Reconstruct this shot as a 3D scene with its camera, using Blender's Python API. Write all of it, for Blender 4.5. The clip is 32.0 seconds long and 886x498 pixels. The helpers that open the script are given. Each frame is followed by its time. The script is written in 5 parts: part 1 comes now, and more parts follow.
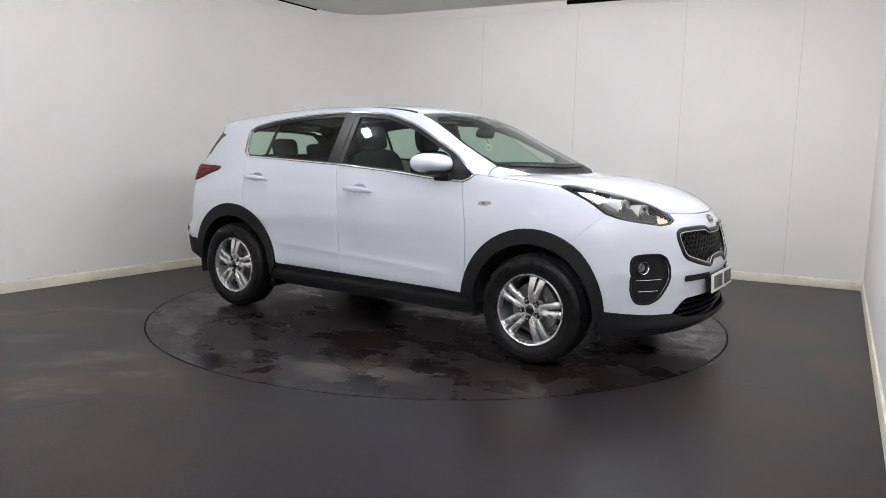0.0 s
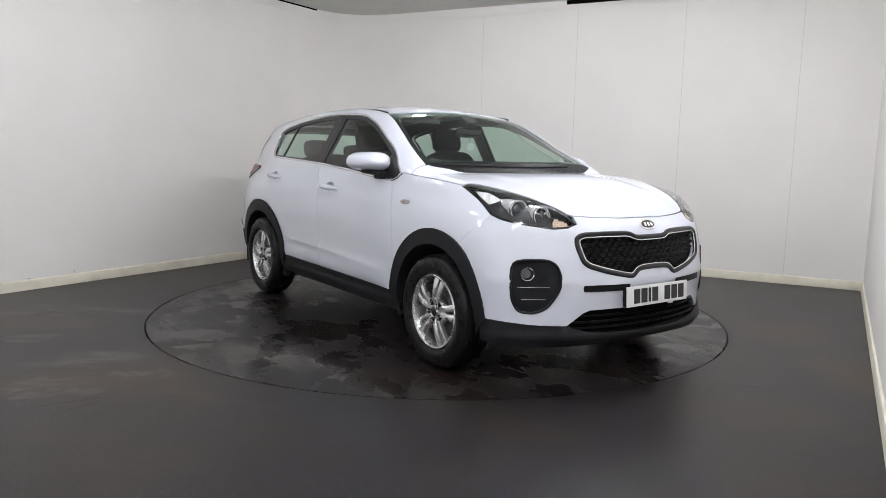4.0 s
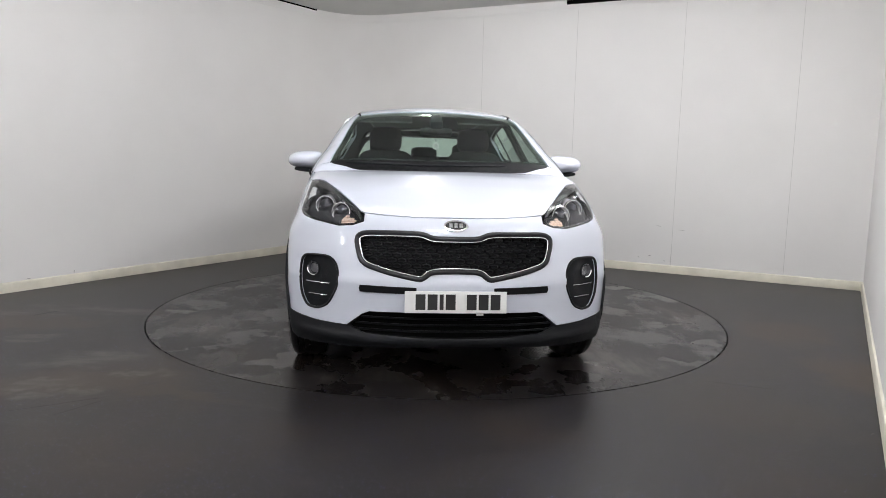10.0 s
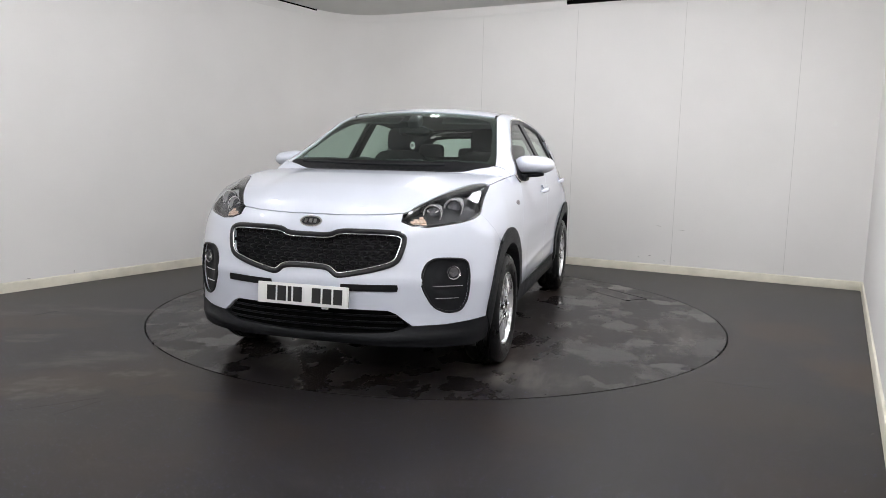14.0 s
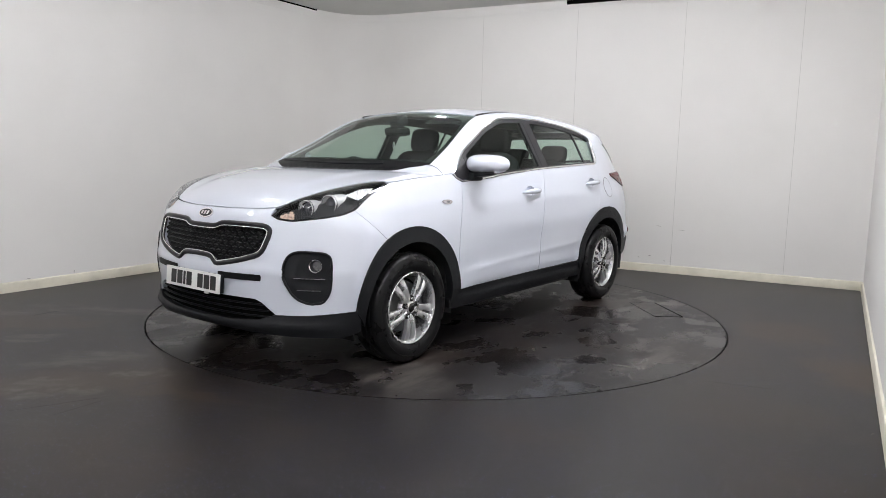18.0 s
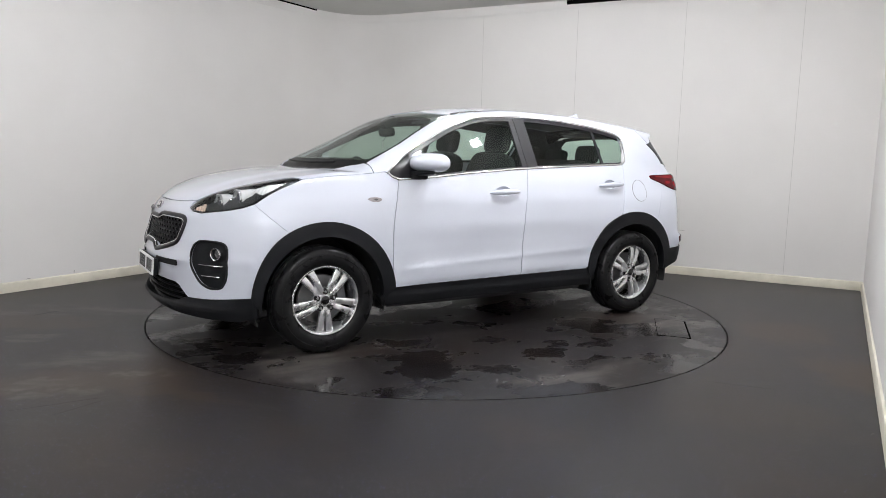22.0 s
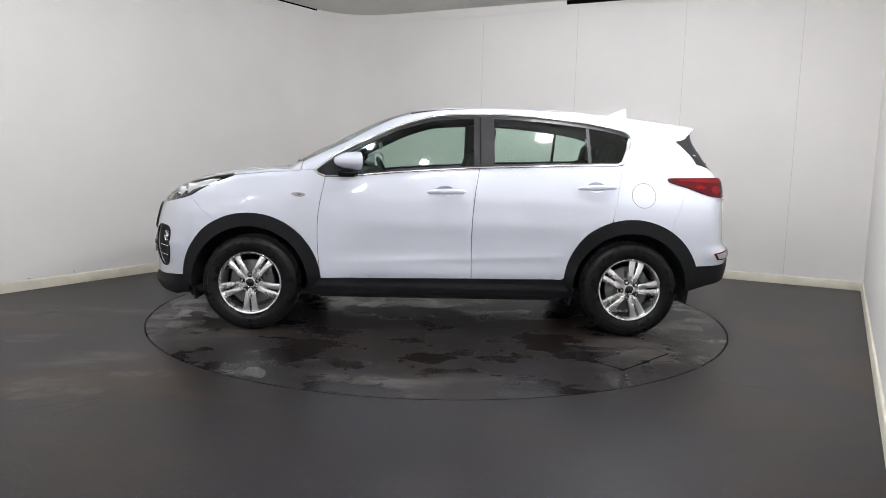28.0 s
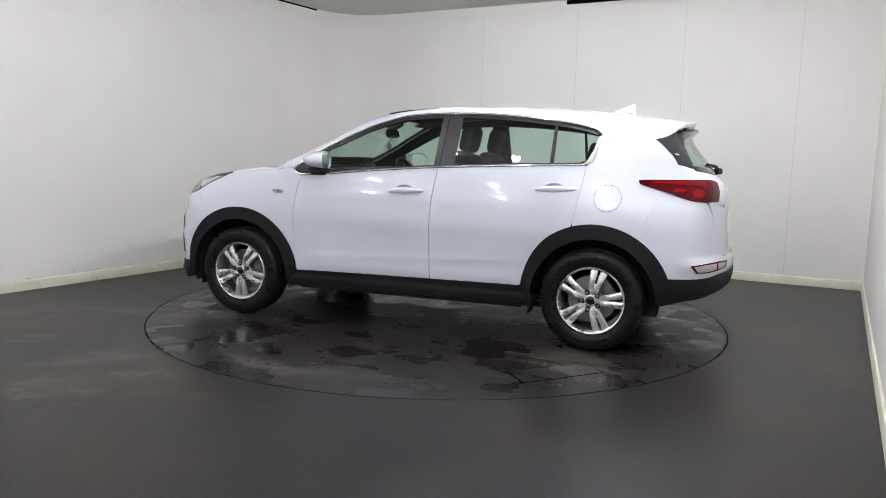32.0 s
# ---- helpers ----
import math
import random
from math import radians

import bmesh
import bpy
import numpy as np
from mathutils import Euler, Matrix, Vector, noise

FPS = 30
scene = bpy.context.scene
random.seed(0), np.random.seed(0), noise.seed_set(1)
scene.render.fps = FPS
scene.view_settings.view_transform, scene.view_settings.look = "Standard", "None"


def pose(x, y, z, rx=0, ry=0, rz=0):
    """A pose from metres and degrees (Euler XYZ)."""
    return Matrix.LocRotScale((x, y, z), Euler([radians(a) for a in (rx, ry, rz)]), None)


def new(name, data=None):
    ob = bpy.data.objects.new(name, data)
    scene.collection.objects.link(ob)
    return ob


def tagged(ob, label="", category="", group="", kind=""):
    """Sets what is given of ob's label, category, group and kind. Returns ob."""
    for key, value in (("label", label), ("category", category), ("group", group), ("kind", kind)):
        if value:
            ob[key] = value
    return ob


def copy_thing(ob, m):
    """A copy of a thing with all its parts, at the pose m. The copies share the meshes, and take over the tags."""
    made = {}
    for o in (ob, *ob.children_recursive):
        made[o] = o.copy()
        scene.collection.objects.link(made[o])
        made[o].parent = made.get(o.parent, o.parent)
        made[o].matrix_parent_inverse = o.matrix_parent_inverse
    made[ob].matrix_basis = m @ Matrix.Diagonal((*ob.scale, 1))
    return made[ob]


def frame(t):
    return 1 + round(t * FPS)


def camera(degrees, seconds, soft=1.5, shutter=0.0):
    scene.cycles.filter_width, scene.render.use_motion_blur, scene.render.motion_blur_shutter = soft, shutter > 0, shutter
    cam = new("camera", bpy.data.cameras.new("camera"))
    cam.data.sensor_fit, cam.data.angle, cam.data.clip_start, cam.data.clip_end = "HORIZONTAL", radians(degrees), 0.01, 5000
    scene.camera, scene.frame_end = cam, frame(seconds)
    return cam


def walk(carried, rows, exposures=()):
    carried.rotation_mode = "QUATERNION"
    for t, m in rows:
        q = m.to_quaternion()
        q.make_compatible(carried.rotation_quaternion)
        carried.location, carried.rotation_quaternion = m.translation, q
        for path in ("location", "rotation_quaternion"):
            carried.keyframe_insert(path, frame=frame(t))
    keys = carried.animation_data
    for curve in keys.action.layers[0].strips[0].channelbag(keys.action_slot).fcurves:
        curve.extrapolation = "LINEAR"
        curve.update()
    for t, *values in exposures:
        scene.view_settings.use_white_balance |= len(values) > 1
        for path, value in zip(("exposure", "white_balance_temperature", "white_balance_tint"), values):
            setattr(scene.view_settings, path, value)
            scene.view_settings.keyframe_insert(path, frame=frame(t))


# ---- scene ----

# camera: fixed on a wall bracket beside the side wall
cam = camera(63.56, 32.0, soft=0.8)
CAM = Matrix.Translation((0, 0, 1.249)) @ Matrix.Rotation(radians(90 - 7.436), 4, "X") @ Matrix.Rotation(radians(1.291), 4, "Z")
walk(cam, [(0, CAM), (32, CAM)], [(0, 0.0), (32, 0.0)])

# turntable centre, radius, and the car's seat on it
TX, TY, TR = -0.035, 5.783, 2.233
OX, OY = -0.008, -0.072
TURN = [(0, -33.68), (2, -43.97), (4, -54.27), (6, -64.65), (8, -75.05), (10, -85.40), (12, -95.84), (14, -106.28), (16, -116.73),
        (18, -127.24), (20, -137.72), (22, -148.13), (24, -158.44), (26, -168.70), (28, -178.93), (30, -189.09), (32, -199.16)]

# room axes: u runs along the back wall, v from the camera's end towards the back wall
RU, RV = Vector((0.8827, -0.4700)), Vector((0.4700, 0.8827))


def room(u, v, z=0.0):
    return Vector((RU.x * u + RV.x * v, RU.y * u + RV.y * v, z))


# corners of the walls' inner faces
CORNER, BACK_END = Vector((-1.338, 9.887, 0)), Vector((4.215, 7.068, 0))
WEST_END, EAST_END = Vector((-8.756, -2.12, 0)), Vector((-1.343, -3.019, 0))
H = 3.05

# ---- light ----
world = bpy.data.worlds.new("world")
scene.world = world
world.use_nodes = True
world.node_tree.nodes["Background"].inputs[0].default_value = (0.9, 0.95, 1.0, 1)
world.node_tree.nodes["Background"].inputs[1].default_value = 0.02

# ceiling lights: floods and short battens hung just under the ceiling round the turntable and towards the viewpoint's
# end; they glow on all sides. The floods and the battens at v 3.2 to 3.8 follow traced shadows and reflections, the
# rest are unseen fill added to brighten walls and car
PANELS = [(-0.90, 5.22, 0.13, 0.15), (-1.08, 4.38, 0.13, 0.15), (-1.57, 6.55, 0.18, 0.10), (-4.45, 3.74, 0.18, 0.10), (-2.75, 3.30, 0.11, 0.10), (-2.00, 3.26, 0.11, 0.10), (-4.60, 2.30, 0.24, 0.10),
          (-3.77, 6.67, 0.18, 0.10), (-0.60, 0.80, 0.50, 0.10), (-0.60, 1.75, 0.50, 0.10), (-2.60, -1.20, 0.66, 0.10), (-4.60, -1.20, 0.60, 0.10), (-0.80, -1.20, 0.54, 0.10),
          (-2.60, -2.60, 0.90, 0.10), (-5.20, -3.00, 0.54, 0.10)]
GLOW = 117.0


# ---- materials ----
def mat(name, color, rough=0.5, metal=0.0, coat=0.0, spec=0.5, vary=0.06, scale=8.0, bump=0.0, bscale=120.0, rvary=0.05):
    m = bpy.data.materials.new(name)
    m.use_nodes = True
    nt = m.node_tree
    b = nt.nodes["Principled BSDF"]
    b.inputs["Metallic"].default_value, b.inputs["Coat Weight"].default_value = metal, coat
    b.inputs["Coat Roughness"].default_value = 0.03
    b.inputs["Specular IOR Level"].default_value = spec
    tc = nt.nodes.new("ShaderNodeTexCoord")
    n1 = nt.nodes.new("ShaderNodeTexNoise")
    n1.inputs["Scale"].default_value, n1.inputs["Detail"].default_value = scale, 6
    nt.links.new(tc.outputs["Object"], n1.inputs["Vector"])
    r = nt.nodes.new("ShaderNodeMapRange")
    r.inputs[1].default_value, r.inputs[2].default_value = 0.3, 0.7
    r.inputs[3].default_value, r.inputs[4].default_value = 1 - vary, 1 + vary
    nt.links.new(n1.outputs[0], r.inputs[0])
    mul = nt.nodes.new("ShaderNodeMix")
    mul.data_type, mul.blend_type = "RGBA", "MULTIPLY"
    mul.inputs[0].default_value = 1.0
    mul.inputs[6].default_value = (*color, 1)
    nt.links.new(r.outputs[0], mul.inputs[7])
    nt.links.new(mul.outputs[2], b.inputs["Base Color"])
    rr = nt.nodes.new("ShaderNodeMapRange")
    rr.inputs[1].default_value, rr.inputs[2].default_value = 0.3, 0.7
    rr.inputs[3].default_value, rr.inputs[4].default_value = max(0.02, rough - rvary), rough + rvary
    nt.links.new(n1.outputs[0], rr.inputs[0])
    nt.links.new(rr.outputs[0], b.inputs["Roughness"])
    if bump > 0:
        n2 = nt.nodes.new("ShaderNodeTexNoise")
        n2.inputs["Scale"].default_value, n2.inputs["Detail"].default_value = bscale, 4
        nt.links.new(tc.outputs["Object"], n2.inputs["Vector"])
        bp = nt.nodes.new("ShaderNodeBump")
        bp.inputs["Strength"].default_value, bp.inputs["Distance"].default_value = bump, 0.002
        nt.links.new(n2.outputs[0], bp.inputs["Height"])
        nt.links.new(bp.outputs[0], b.inputs["Normal"])
    return m


def glass(name, tint, gloss=0.045):
    m = bpy.data.materials.new(name)
    m.use_nodes = True
    nt = m.node_tree
    out = nt.nodes["Material Output"]
    nt.nodes.remove(nt.nodes["Principled BSDF"])
    tr, gl, mx, lw, pw, ma = (nt.nodes.new("ShaderNode" + k) for k in ("BsdfTransparent", "BsdfGlossy", "MixShader", "LayerWeight", "Math", "Math"))
    tr.inputs[0].default_value = (*tint, 1)
    gl.inputs["Roughness"].default_value = 0.015
    # reflection rises steeply towards grazing angles, the same from both sides
    lw.inputs[0].default_value = 0.5
    pw.operation, ma.operation = "POWER", "MULTIPLY_ADD"
    pw.inputs[1].default_value = 4.5
    ma.inputs[1].default_value, ma.inputs[2].default_value = 0.90, gloss
    nt.links.new(lw.outputs["Facing"], pw.inputs[0])
    nt.links.new(pw.outputs[0], ma.inputs[0])
    nt.links.new(ma.outputs[0], mx.inputs[0])
    nt.links.new(tr.outputs[0], mx.inputs[1])
    nt.links.new(gl.outputs[0], mx.inputs[2])
    nt.links.new(mx.outputs[0], out.inputs[0])
    return m


def wall_mat():
    m = mat("white_wall_paint", (0.79, 0.773, 0.748), 0.55, vary=0.025, scale=1.3, bump=0.05, bscale=60, spec=0.3)
    return m


# marks on the floor and on the turntable: centre, half length, half width, turn
WET_SPOTS = [(0.98, 1.40, 0.27, 0.22, 168), (1.07, 1.80, 0.18, 0.10, 168), (0.61, 1.65, 0.12, 0.08, 168), (0.08, 1.47, 0.15, 0.22, 150), (1.55, 1.42, 0.10, 0.15, 150),
             (1.86, 0.75, 0.12, 0.15, 142), (-0.70, 1.14, 0.24, 0.20, 160), (-0.45, 2.08, 0.20, 0.08, 168), (-1.03, 1.78, 0.12, 0.24, 168), (-1.60, 1.42, 0.16, 0.14, 18),
             (1.70, 0.40, 0.14, 0.10, 142), (-0.13, -1.95, 0.22, 0.16, 38), (0.20, -1.12, 0.30, 0.34, 38), (-0.94, -1.28, 0.14, 0.26, 38), (0.9, -1.4, 0.25, 0.15, 10),
             (-1.6, -0.9, 0.18, 0.24, 70), (1.5, -1.0, 0.15, 0.3, 30)]
TABLE_PALE = [(1.5, 0.9, 0.5, 0.3, 60), (-1.3, 1.2, 0.45, 0.25, 140), (0.3, 1.9, 0.6, 0.12, 175), (-1.6, -0.4, 0.5, 0.3, 100), (0.6, -1.7, 0.6, 0.22, 20), (1.7, -0.5, 0.4, 0.25, 75)]
FLOOR_SMEARS = [(-2.55, 5.47, 0.95, 0.17, -2), (-3.2, 5.25, 0.55, 0.16, 4), (-2.10, 3.66, 0.28, 0.09, 12), (-1.66, 3.82, 0.18, 0.08, 0), (-2.12, 4.15, 0.38, 0.22, 10), (-2.70, 4.56, 0.20, 0.11, 0),
                (-2.9, 4.05, 0.36, 0.12, 8), (-1.95, 3.50, 0.22, 0.08, 15)]
FLOOR_DIRT = [(-1.90, 3.72, 0.75, 0.26, 10), (-2.9, 3.6, 0.6, 0.3, 0), (-2.9, 5.0, 0.7, 0.22, 5), (-1.3, 3.55, 0.4, 0.12, -25), (2.6, 5.2, 0.5, 0.4, 60), (2.5, 4.2, 0.3, 0.5, 0)]


def floor_mat(name, wet):
    """Dark speckled safety vinyl; wet: share of water film and pale marks."""
    m = bpy.data.materials.new(name)
    m.use_nodes = True
    nt = m.node_tree
    N, L = nt.nodes.new, nt.links.new
    b = nt.nodes["Principled BSDF"]
    tc = N("ShaderNodeTexCoord")

    def noise_at(scale, detail=5.0, rough=0.55, stretch=(1, 1, 1)):
        mp = N("ShaderNodeMapping")
        mp.inputs["Scale"].default_value = stretch
        L(tc.outputs["Object"], mp.inputs[0])
        n = N("ShaderNodeTexNoise")
        n.inputs["Scale"].default_value, n.inputs["Detail"].default_value, n.inputs["Roughness"].default_value = scale, detail, rough
        L(mp.outputs[0], n.inputs["Vector"])
        return n.outputs[0]

    def ramp(src, lo, hi, a, c):
        r = N("ShaderNodeMapRange")
        r.interpolation_type = "SMOOTHSTEP"
        for i, v in zip((1, 2, 3, 4), (lo, hi, a, c)):
            r.inputs[i].default_value = v
        L(src, r.inputs[0])
        return r.outputs[0]

    def mix(fac, a, c, blend="MIX"):
        x = N("ShaderNodeMix")
        x.data_type, x.blend_type = "RGBA", blend
        if isinstance(fac, float):
            x.inputs[0].default_value = fac
        else:
            L(fac, x.inputs[0])
        for s, v in ((6, a), (7, c)):
            if isinstance(v, tuple):
                x.inputs[s].default_value = (*v, 1)
            else:
                L(v, x.inputs[s])
        return x.outputs[2]

    base = mix(ramp(noise_at(1.1), 0.35, 0.65, 0, 1), (0.0108, 0.0092, 0.0090), (0.0135, 0.0114, 0.0108))
    base = mix(ramp(noise_at(70, 3), 0.3, 0.7, 0, 1), base, (0.0165, 0.0146, 0.0142))
    # flecks of two sizes
    col = base
    for scale, keep, far, pale, blue in ((70, 0.74, 0.20, (0.27, 0.24, 0.245), (0.13, 0.14, 0.42)), (140, 0.62, 0.26, (0.15, 0.13, 0.13), (0.08, 0.08, 0.22))):
        vor = N("ShaderNodeTexVoronoi")
        vor.inputs["Scale"].default_value = scale
        L(tc.outputs["Object"], vor.inputs["Vector"])
        size = N("ShaderNodeSeparateColor")
        L(vor.outputs["Color"], size.inputs[0])
        near = ramp(vor.outputs["Distance"], far * 0.6, far, 0.45 if wet else 1.0, 0)
        some = ramp(size.outputs[0], keep, keep + 0.02, 0, 1)
        dot = N("ShaderNodeMath")
        dot.operation = "MULTIPLY"
        L(near, dot.inputs[0]), L(some, dot.inputs[1])
        col = mix(dot.outputs[0], col, mix(ramp(size.outputs[1], 0.45, 0.55, 0, 1), blue, pale))
    # coordinates bent by noise, so that every mark has a ragged edge
    bend = N("ShaderNodeTexNoise")
    bend.inputs["Scale"].default_value, bend.inputs["Detail"].default_value, bend.inputs["Roughness"].default_value = 3.2, 6, 0.62
    L(tc.outputs["Object"], bend.inputs["Vector"])
    off = N("ShaderNodeVectorMath")
    off.operation = "MULTIPLY_ADD"
    off.inputs[1].default_value, off.inputs[2].default_value = (0.75, 0.75, 0), (-0.375, -0.375, 0)
    L(bend.outputs["Color"], off.inputs[0])
    bent = N("ShaderNodeVectorMath")
    L(tc.outputs["Object"], bent.inputs[0]), L(off.outputs[0], bent.inputs[1])

    def marks(spots, soft):
        """The union of oval marks: centre, half length, half width, turn in degrees."""
        total = None
        for cx, cy, a, c, turn in spots:
            mp = N("ShaderNodeMapping")
            mp.vector_type = "TEXTURE"
            mp.inputs["Location"].default_value, mp.inputs["Rotation"].default_value, mp.inputs["Scale"].default_value = (cx, cy, 0), (0, 0, radians(turn)), (a * 0.76, c * 0.76, 50)
            L(bent.outputs[0], mp.inputs[0])
            d = N("ShaderNodeVectorMath")
            d.operation = "LENGTH"
            L(mp.outputs[0], d.inputs[0])
            one = ramp(d.outputs["Value"], 1 - soft, 1 + soft, 1, 0)
            if total is None:
                total = one
            else:
                mx = N("ShaderNodeMath")
                mx.operation = "MAXIMUM"
                L(total, mx.inputs[0]), L(one, mx.inputs[1])
                total = mx.outputs[0]
        return total

    def most(a, c):
        mx = N("ShaderNodeMath")
        mx.operation = "MAXIMUM"
        L(a, mx.inputs[0]), L(c, mx.inputs[1])
        return mx.outputs[0]

    # standing water with soft ragged edges, dried pale smears on the floor, pale patches on the table, brown trodden
    # dirt
    film = ramp(noise_at(1.7, 8, 0.60, (1, 1.6, 1)), (0.48 if wet else 0.64), (0.60 if wet else 0.82), 0, 1)
    pools = ramp(noise_at(1.9, 7, 0.58, (1.4, 1, 1)), (0.585 if wet else 0.70), (0.640 if wet else 0.80), 0, 1)
    smear = ramp(noise_at(1.5, 9, 0.66, (0.9, 2.4, 1)), (0.56 if wet else 0.58), 0.70, 0, 0.50 if wet else 0.14)
    dirt = ramp(noise_at(0.9, 6, 0.6), 0.46, 0.66, 0, 0.55 if wet else 0.30)
    if wet:
        pools = most(pools, marks(WET_SPOTS, 0.22))
        pale, brown = marks(TABLE_PALE, 0.45), None
    else:
        pale, brown = marks(FLOOR_SMEARS, 0.55), marks(FLOOR_DIRT, 0.5)
    if brown is not None:
        fade = N("ShaderNodeMath")
        fade.operation = "MULTIPLY"
        fade.inputs[1].default_value = 0.75
        L(brown, fade.inputs[0])
        dirt = most(dirt, fade.outputs[0])
    streak = N("ShaderNodeMath")
    streak.operation = "MULTIPLY"
    L(pale, streak.inputs[0]), L(ramp(noise_at(2.4, 8, 0.68, (0.8, 3.0, 1)), 0.38, 0.62, 0.1, 0.75), streak.inputs[1])
    smear = most(smear, streak.outputs[0])
    col = mix(dirt, col, (0.0400, 0.0260, 0.0170) if not wet else (0.0250, 0.0165, 0.0112))
    col = mix(smear, col, (0.090, 0.080, 0.072))
    col = mix(film, col, (0.82, 0.80, 0.79), "MULTIPLY")
    col = mix(pools, col, (0.80, 0.78, 0.78), "MULTIPLY")
    L(col, b.inputs["Base Color"])
    ra = N("ShaderNodeMix")
    ra.data_type = "FLOAT"
    ra.inputs[2].default_value, ra.inputs[3].default_value = 0.36, 0.20 if wet else 0.27
    L(film, ra.inputs[0])
    rb = N("ShaderNodeMix")
    rb.data_type = "FLOAT"
    rb.inputs[3].default_value = 0.15 if wet else 0.20
    L(pools, rb.inputs[0]), L(ra.outputs[0], rb.inputs[2])
    L(rb.outputs[0], b.inputs["Roughness"])
    sp = N("ShaderNodeMix")
    sp.data_type = "FLOAT"
    sp.inputs[2].default_value, sp.inputs[3].default_value = 0.19, 0.28
    L(pools, sp.inputs[0])
    L(sp.outputs[0], b.inputs["Specular IOR Level"])
    bp = N("ShaderNodeBump")
    bp.inputs["Strength"].default_value, bp.inputs["Distance"].default_value = 0.12, 0.002
    L(noise_at(90, 3), bp.inputs["Height"])
    L(bp.outputs[0], b.inputs["Normal"])
    return m


M_WALL = wall_mat()
M_CEIL = mat("ceiling_board", (0.66, 0.66, 0.63), 0.7, vary=0.03, scale=2, bump=0.1, bscale=90)
M_SKIRT = mat("cream_skirting", (0.70, 0.66, 0.55), 0.4, vary=0.10, scale=5, bump=0.05)
M_SEAM = mat("wall_seam", (0.58, 0.565, 0.54), 0.6)
M_FLOOR = floor_mat("speckled_vinyl", 0.0)
M_TABLE = floor_mat("wet_speckled_vinyl", 0.10)
M_GAP = mat("dark_gap", (0.005, 0.005, 0.005), 0.9, spec=0.0)
M_PAINT = mat("white_car_paint", (0.645, 0.675, 0.755), 0.32, coat=1.0, vary=0.01, scale=3, rvary=0.02)
M_CLAD = mat("black_textured_plastic", (0.0098, 0.0105, 0.0122), 0.52, spec=0.20, vary=0.12, scale=14, bump=0.25, bscale=400)
M_BLACK = mat("gloss_black_trim", (0.010, 0.010, 0.011), 0.15, coat=0.5)
M_PILLAR = mat("satin_black_pillar", (0.016, 0.0155, 0.018), 0.34, spec=0.35)
M_DARK = mat("dark_underside", (0.016, 0.016, 0.016), 0.8)
M_CHROME = mat("chrome", (0.82, 0.82, 0.83), 0.10, metal=1.0, vary=0.02)
M_ALLOY = mat("silver_alloy", (0.74, 0.74, 0.75), 0.27, metal=0.85, vary=0.03)
M_TYRE = mat("tyre_rubber", (0.0085, 0.0085, 0.009), 0.30, spec=0.16, vary=0.15, scale=20, bump=0.3, bscale=200)
M_DISC = mat("brake_steel", (0.20, 0.20, 0.20), 0.35, metal=0.8)
M_SEAT = mat("dark_seat_cloth", (0.022, 0.022, 0.024), 0.85, vary=0.15, scale=30, bump=0.06, bscale=120)
M_TRIM = mat("dark_cabin_plastic", (0.020, 0.021, 0.023), 0.6, vary=0.1)
M_LINING = mat("grey_headlining", (0.16, 0.16, 0.155), 0.9, bump=0.1)
M_GLASS = glass("green_window_glass", (0.75, 0.88, 0.81))
M_LENS = glass("clear_lamp_lens", (0.96, 0.97, 0.98))
M_RED = mat("red_lamp_plastic", (0.085, 0.0015, 0.004), 0.10, spec=0.18, vary=0.25, scale=18)
M_CLEAR = mat("clear_lamp_plastic", (0.36, 0.33, 0.34), 0.12, vary=0.15, scale=60)
M_REDDARK = mat("bright_red_lamp_plastic", (0.21, 0.003, 0.007), 0.12, spec=0.2, vary=0.2)
M_AMBER = mat("amber_reflector", (0.84, 0.63, 0.50), 0.18, metal=0.3, vary=0.3, scale=90)
M_GRILLE = mat("matt_black_grille", (0.006, 0.006, 0.007), 0.42, spec=0.16)
M_SILVER = mat("lamp_reflector", (0.82, 0.82, 0.82), 0.16, metal=0.35)
M_HOUSING = mat("grey_lamp_housing", (0.085, 0.085, 0.09), 0.3)
M_EYE = mat("projector_glass", (0.07, 0.07, 0.08), 0.06, coat=1.0)
M_PLATE = mat("white_plate", (0.78, 0.78, 0.76), 0.35, vary=0.03)
M_INK = mat("black_ink", (0.012, 0.012, 0.012), 0.4)
M_STICKER = mat("white_sticker", (0.70, 0.70, 0.68), 0.5, vary=0.35, scale=160)


def lit(name, strength):
    m = bpy.data.materials.new(name)
    m.use_nodes = True
    m.node_tree.nodes["Principled BSDF"].inputs["Emission Color"].default_value = (0.98, 0.985, 1.03, 1)
    m.node_tree.nodes["Principled BSDF"].inputs["Emission Strength"].default_value = strength
    return m


M_LIT, M_FLOOD = lit("lamp_diffuser", GLOW), lit("flood_lamp_diffuser", GLOW * 3.6)


# ---- building helpers ----
def mesh_of(name, verts, faces, materials, smooth=True, normals=None, fmat=None):
    me = bpy.data.meshes.new(name)
    me.from_pydata([tuple(v) for v in verts], [], [tuple(f) for f in faces])
    for m in materials if isinstance(materials, (list, tuple)) else [materials]:
        me.materials.append(m)
    me.polygons.foreach_set("use_smooth", [smooth] * len(me.polygons))
    if fmat is not None:
        me.polygons.foreach_set("material_index", fmat)
    me.update()
    if normals is not None:
        me.normals_split_custom_set_from_vertices([tuple(n) for n in normals])
    return me


def part(name, data, parent, label=""):
    """Links a mesh, or a bmesh with its material, as one object under a thing or a part."""
    ob = new(name, data)
    ob.parent = parent
    return tagged(ob, label)


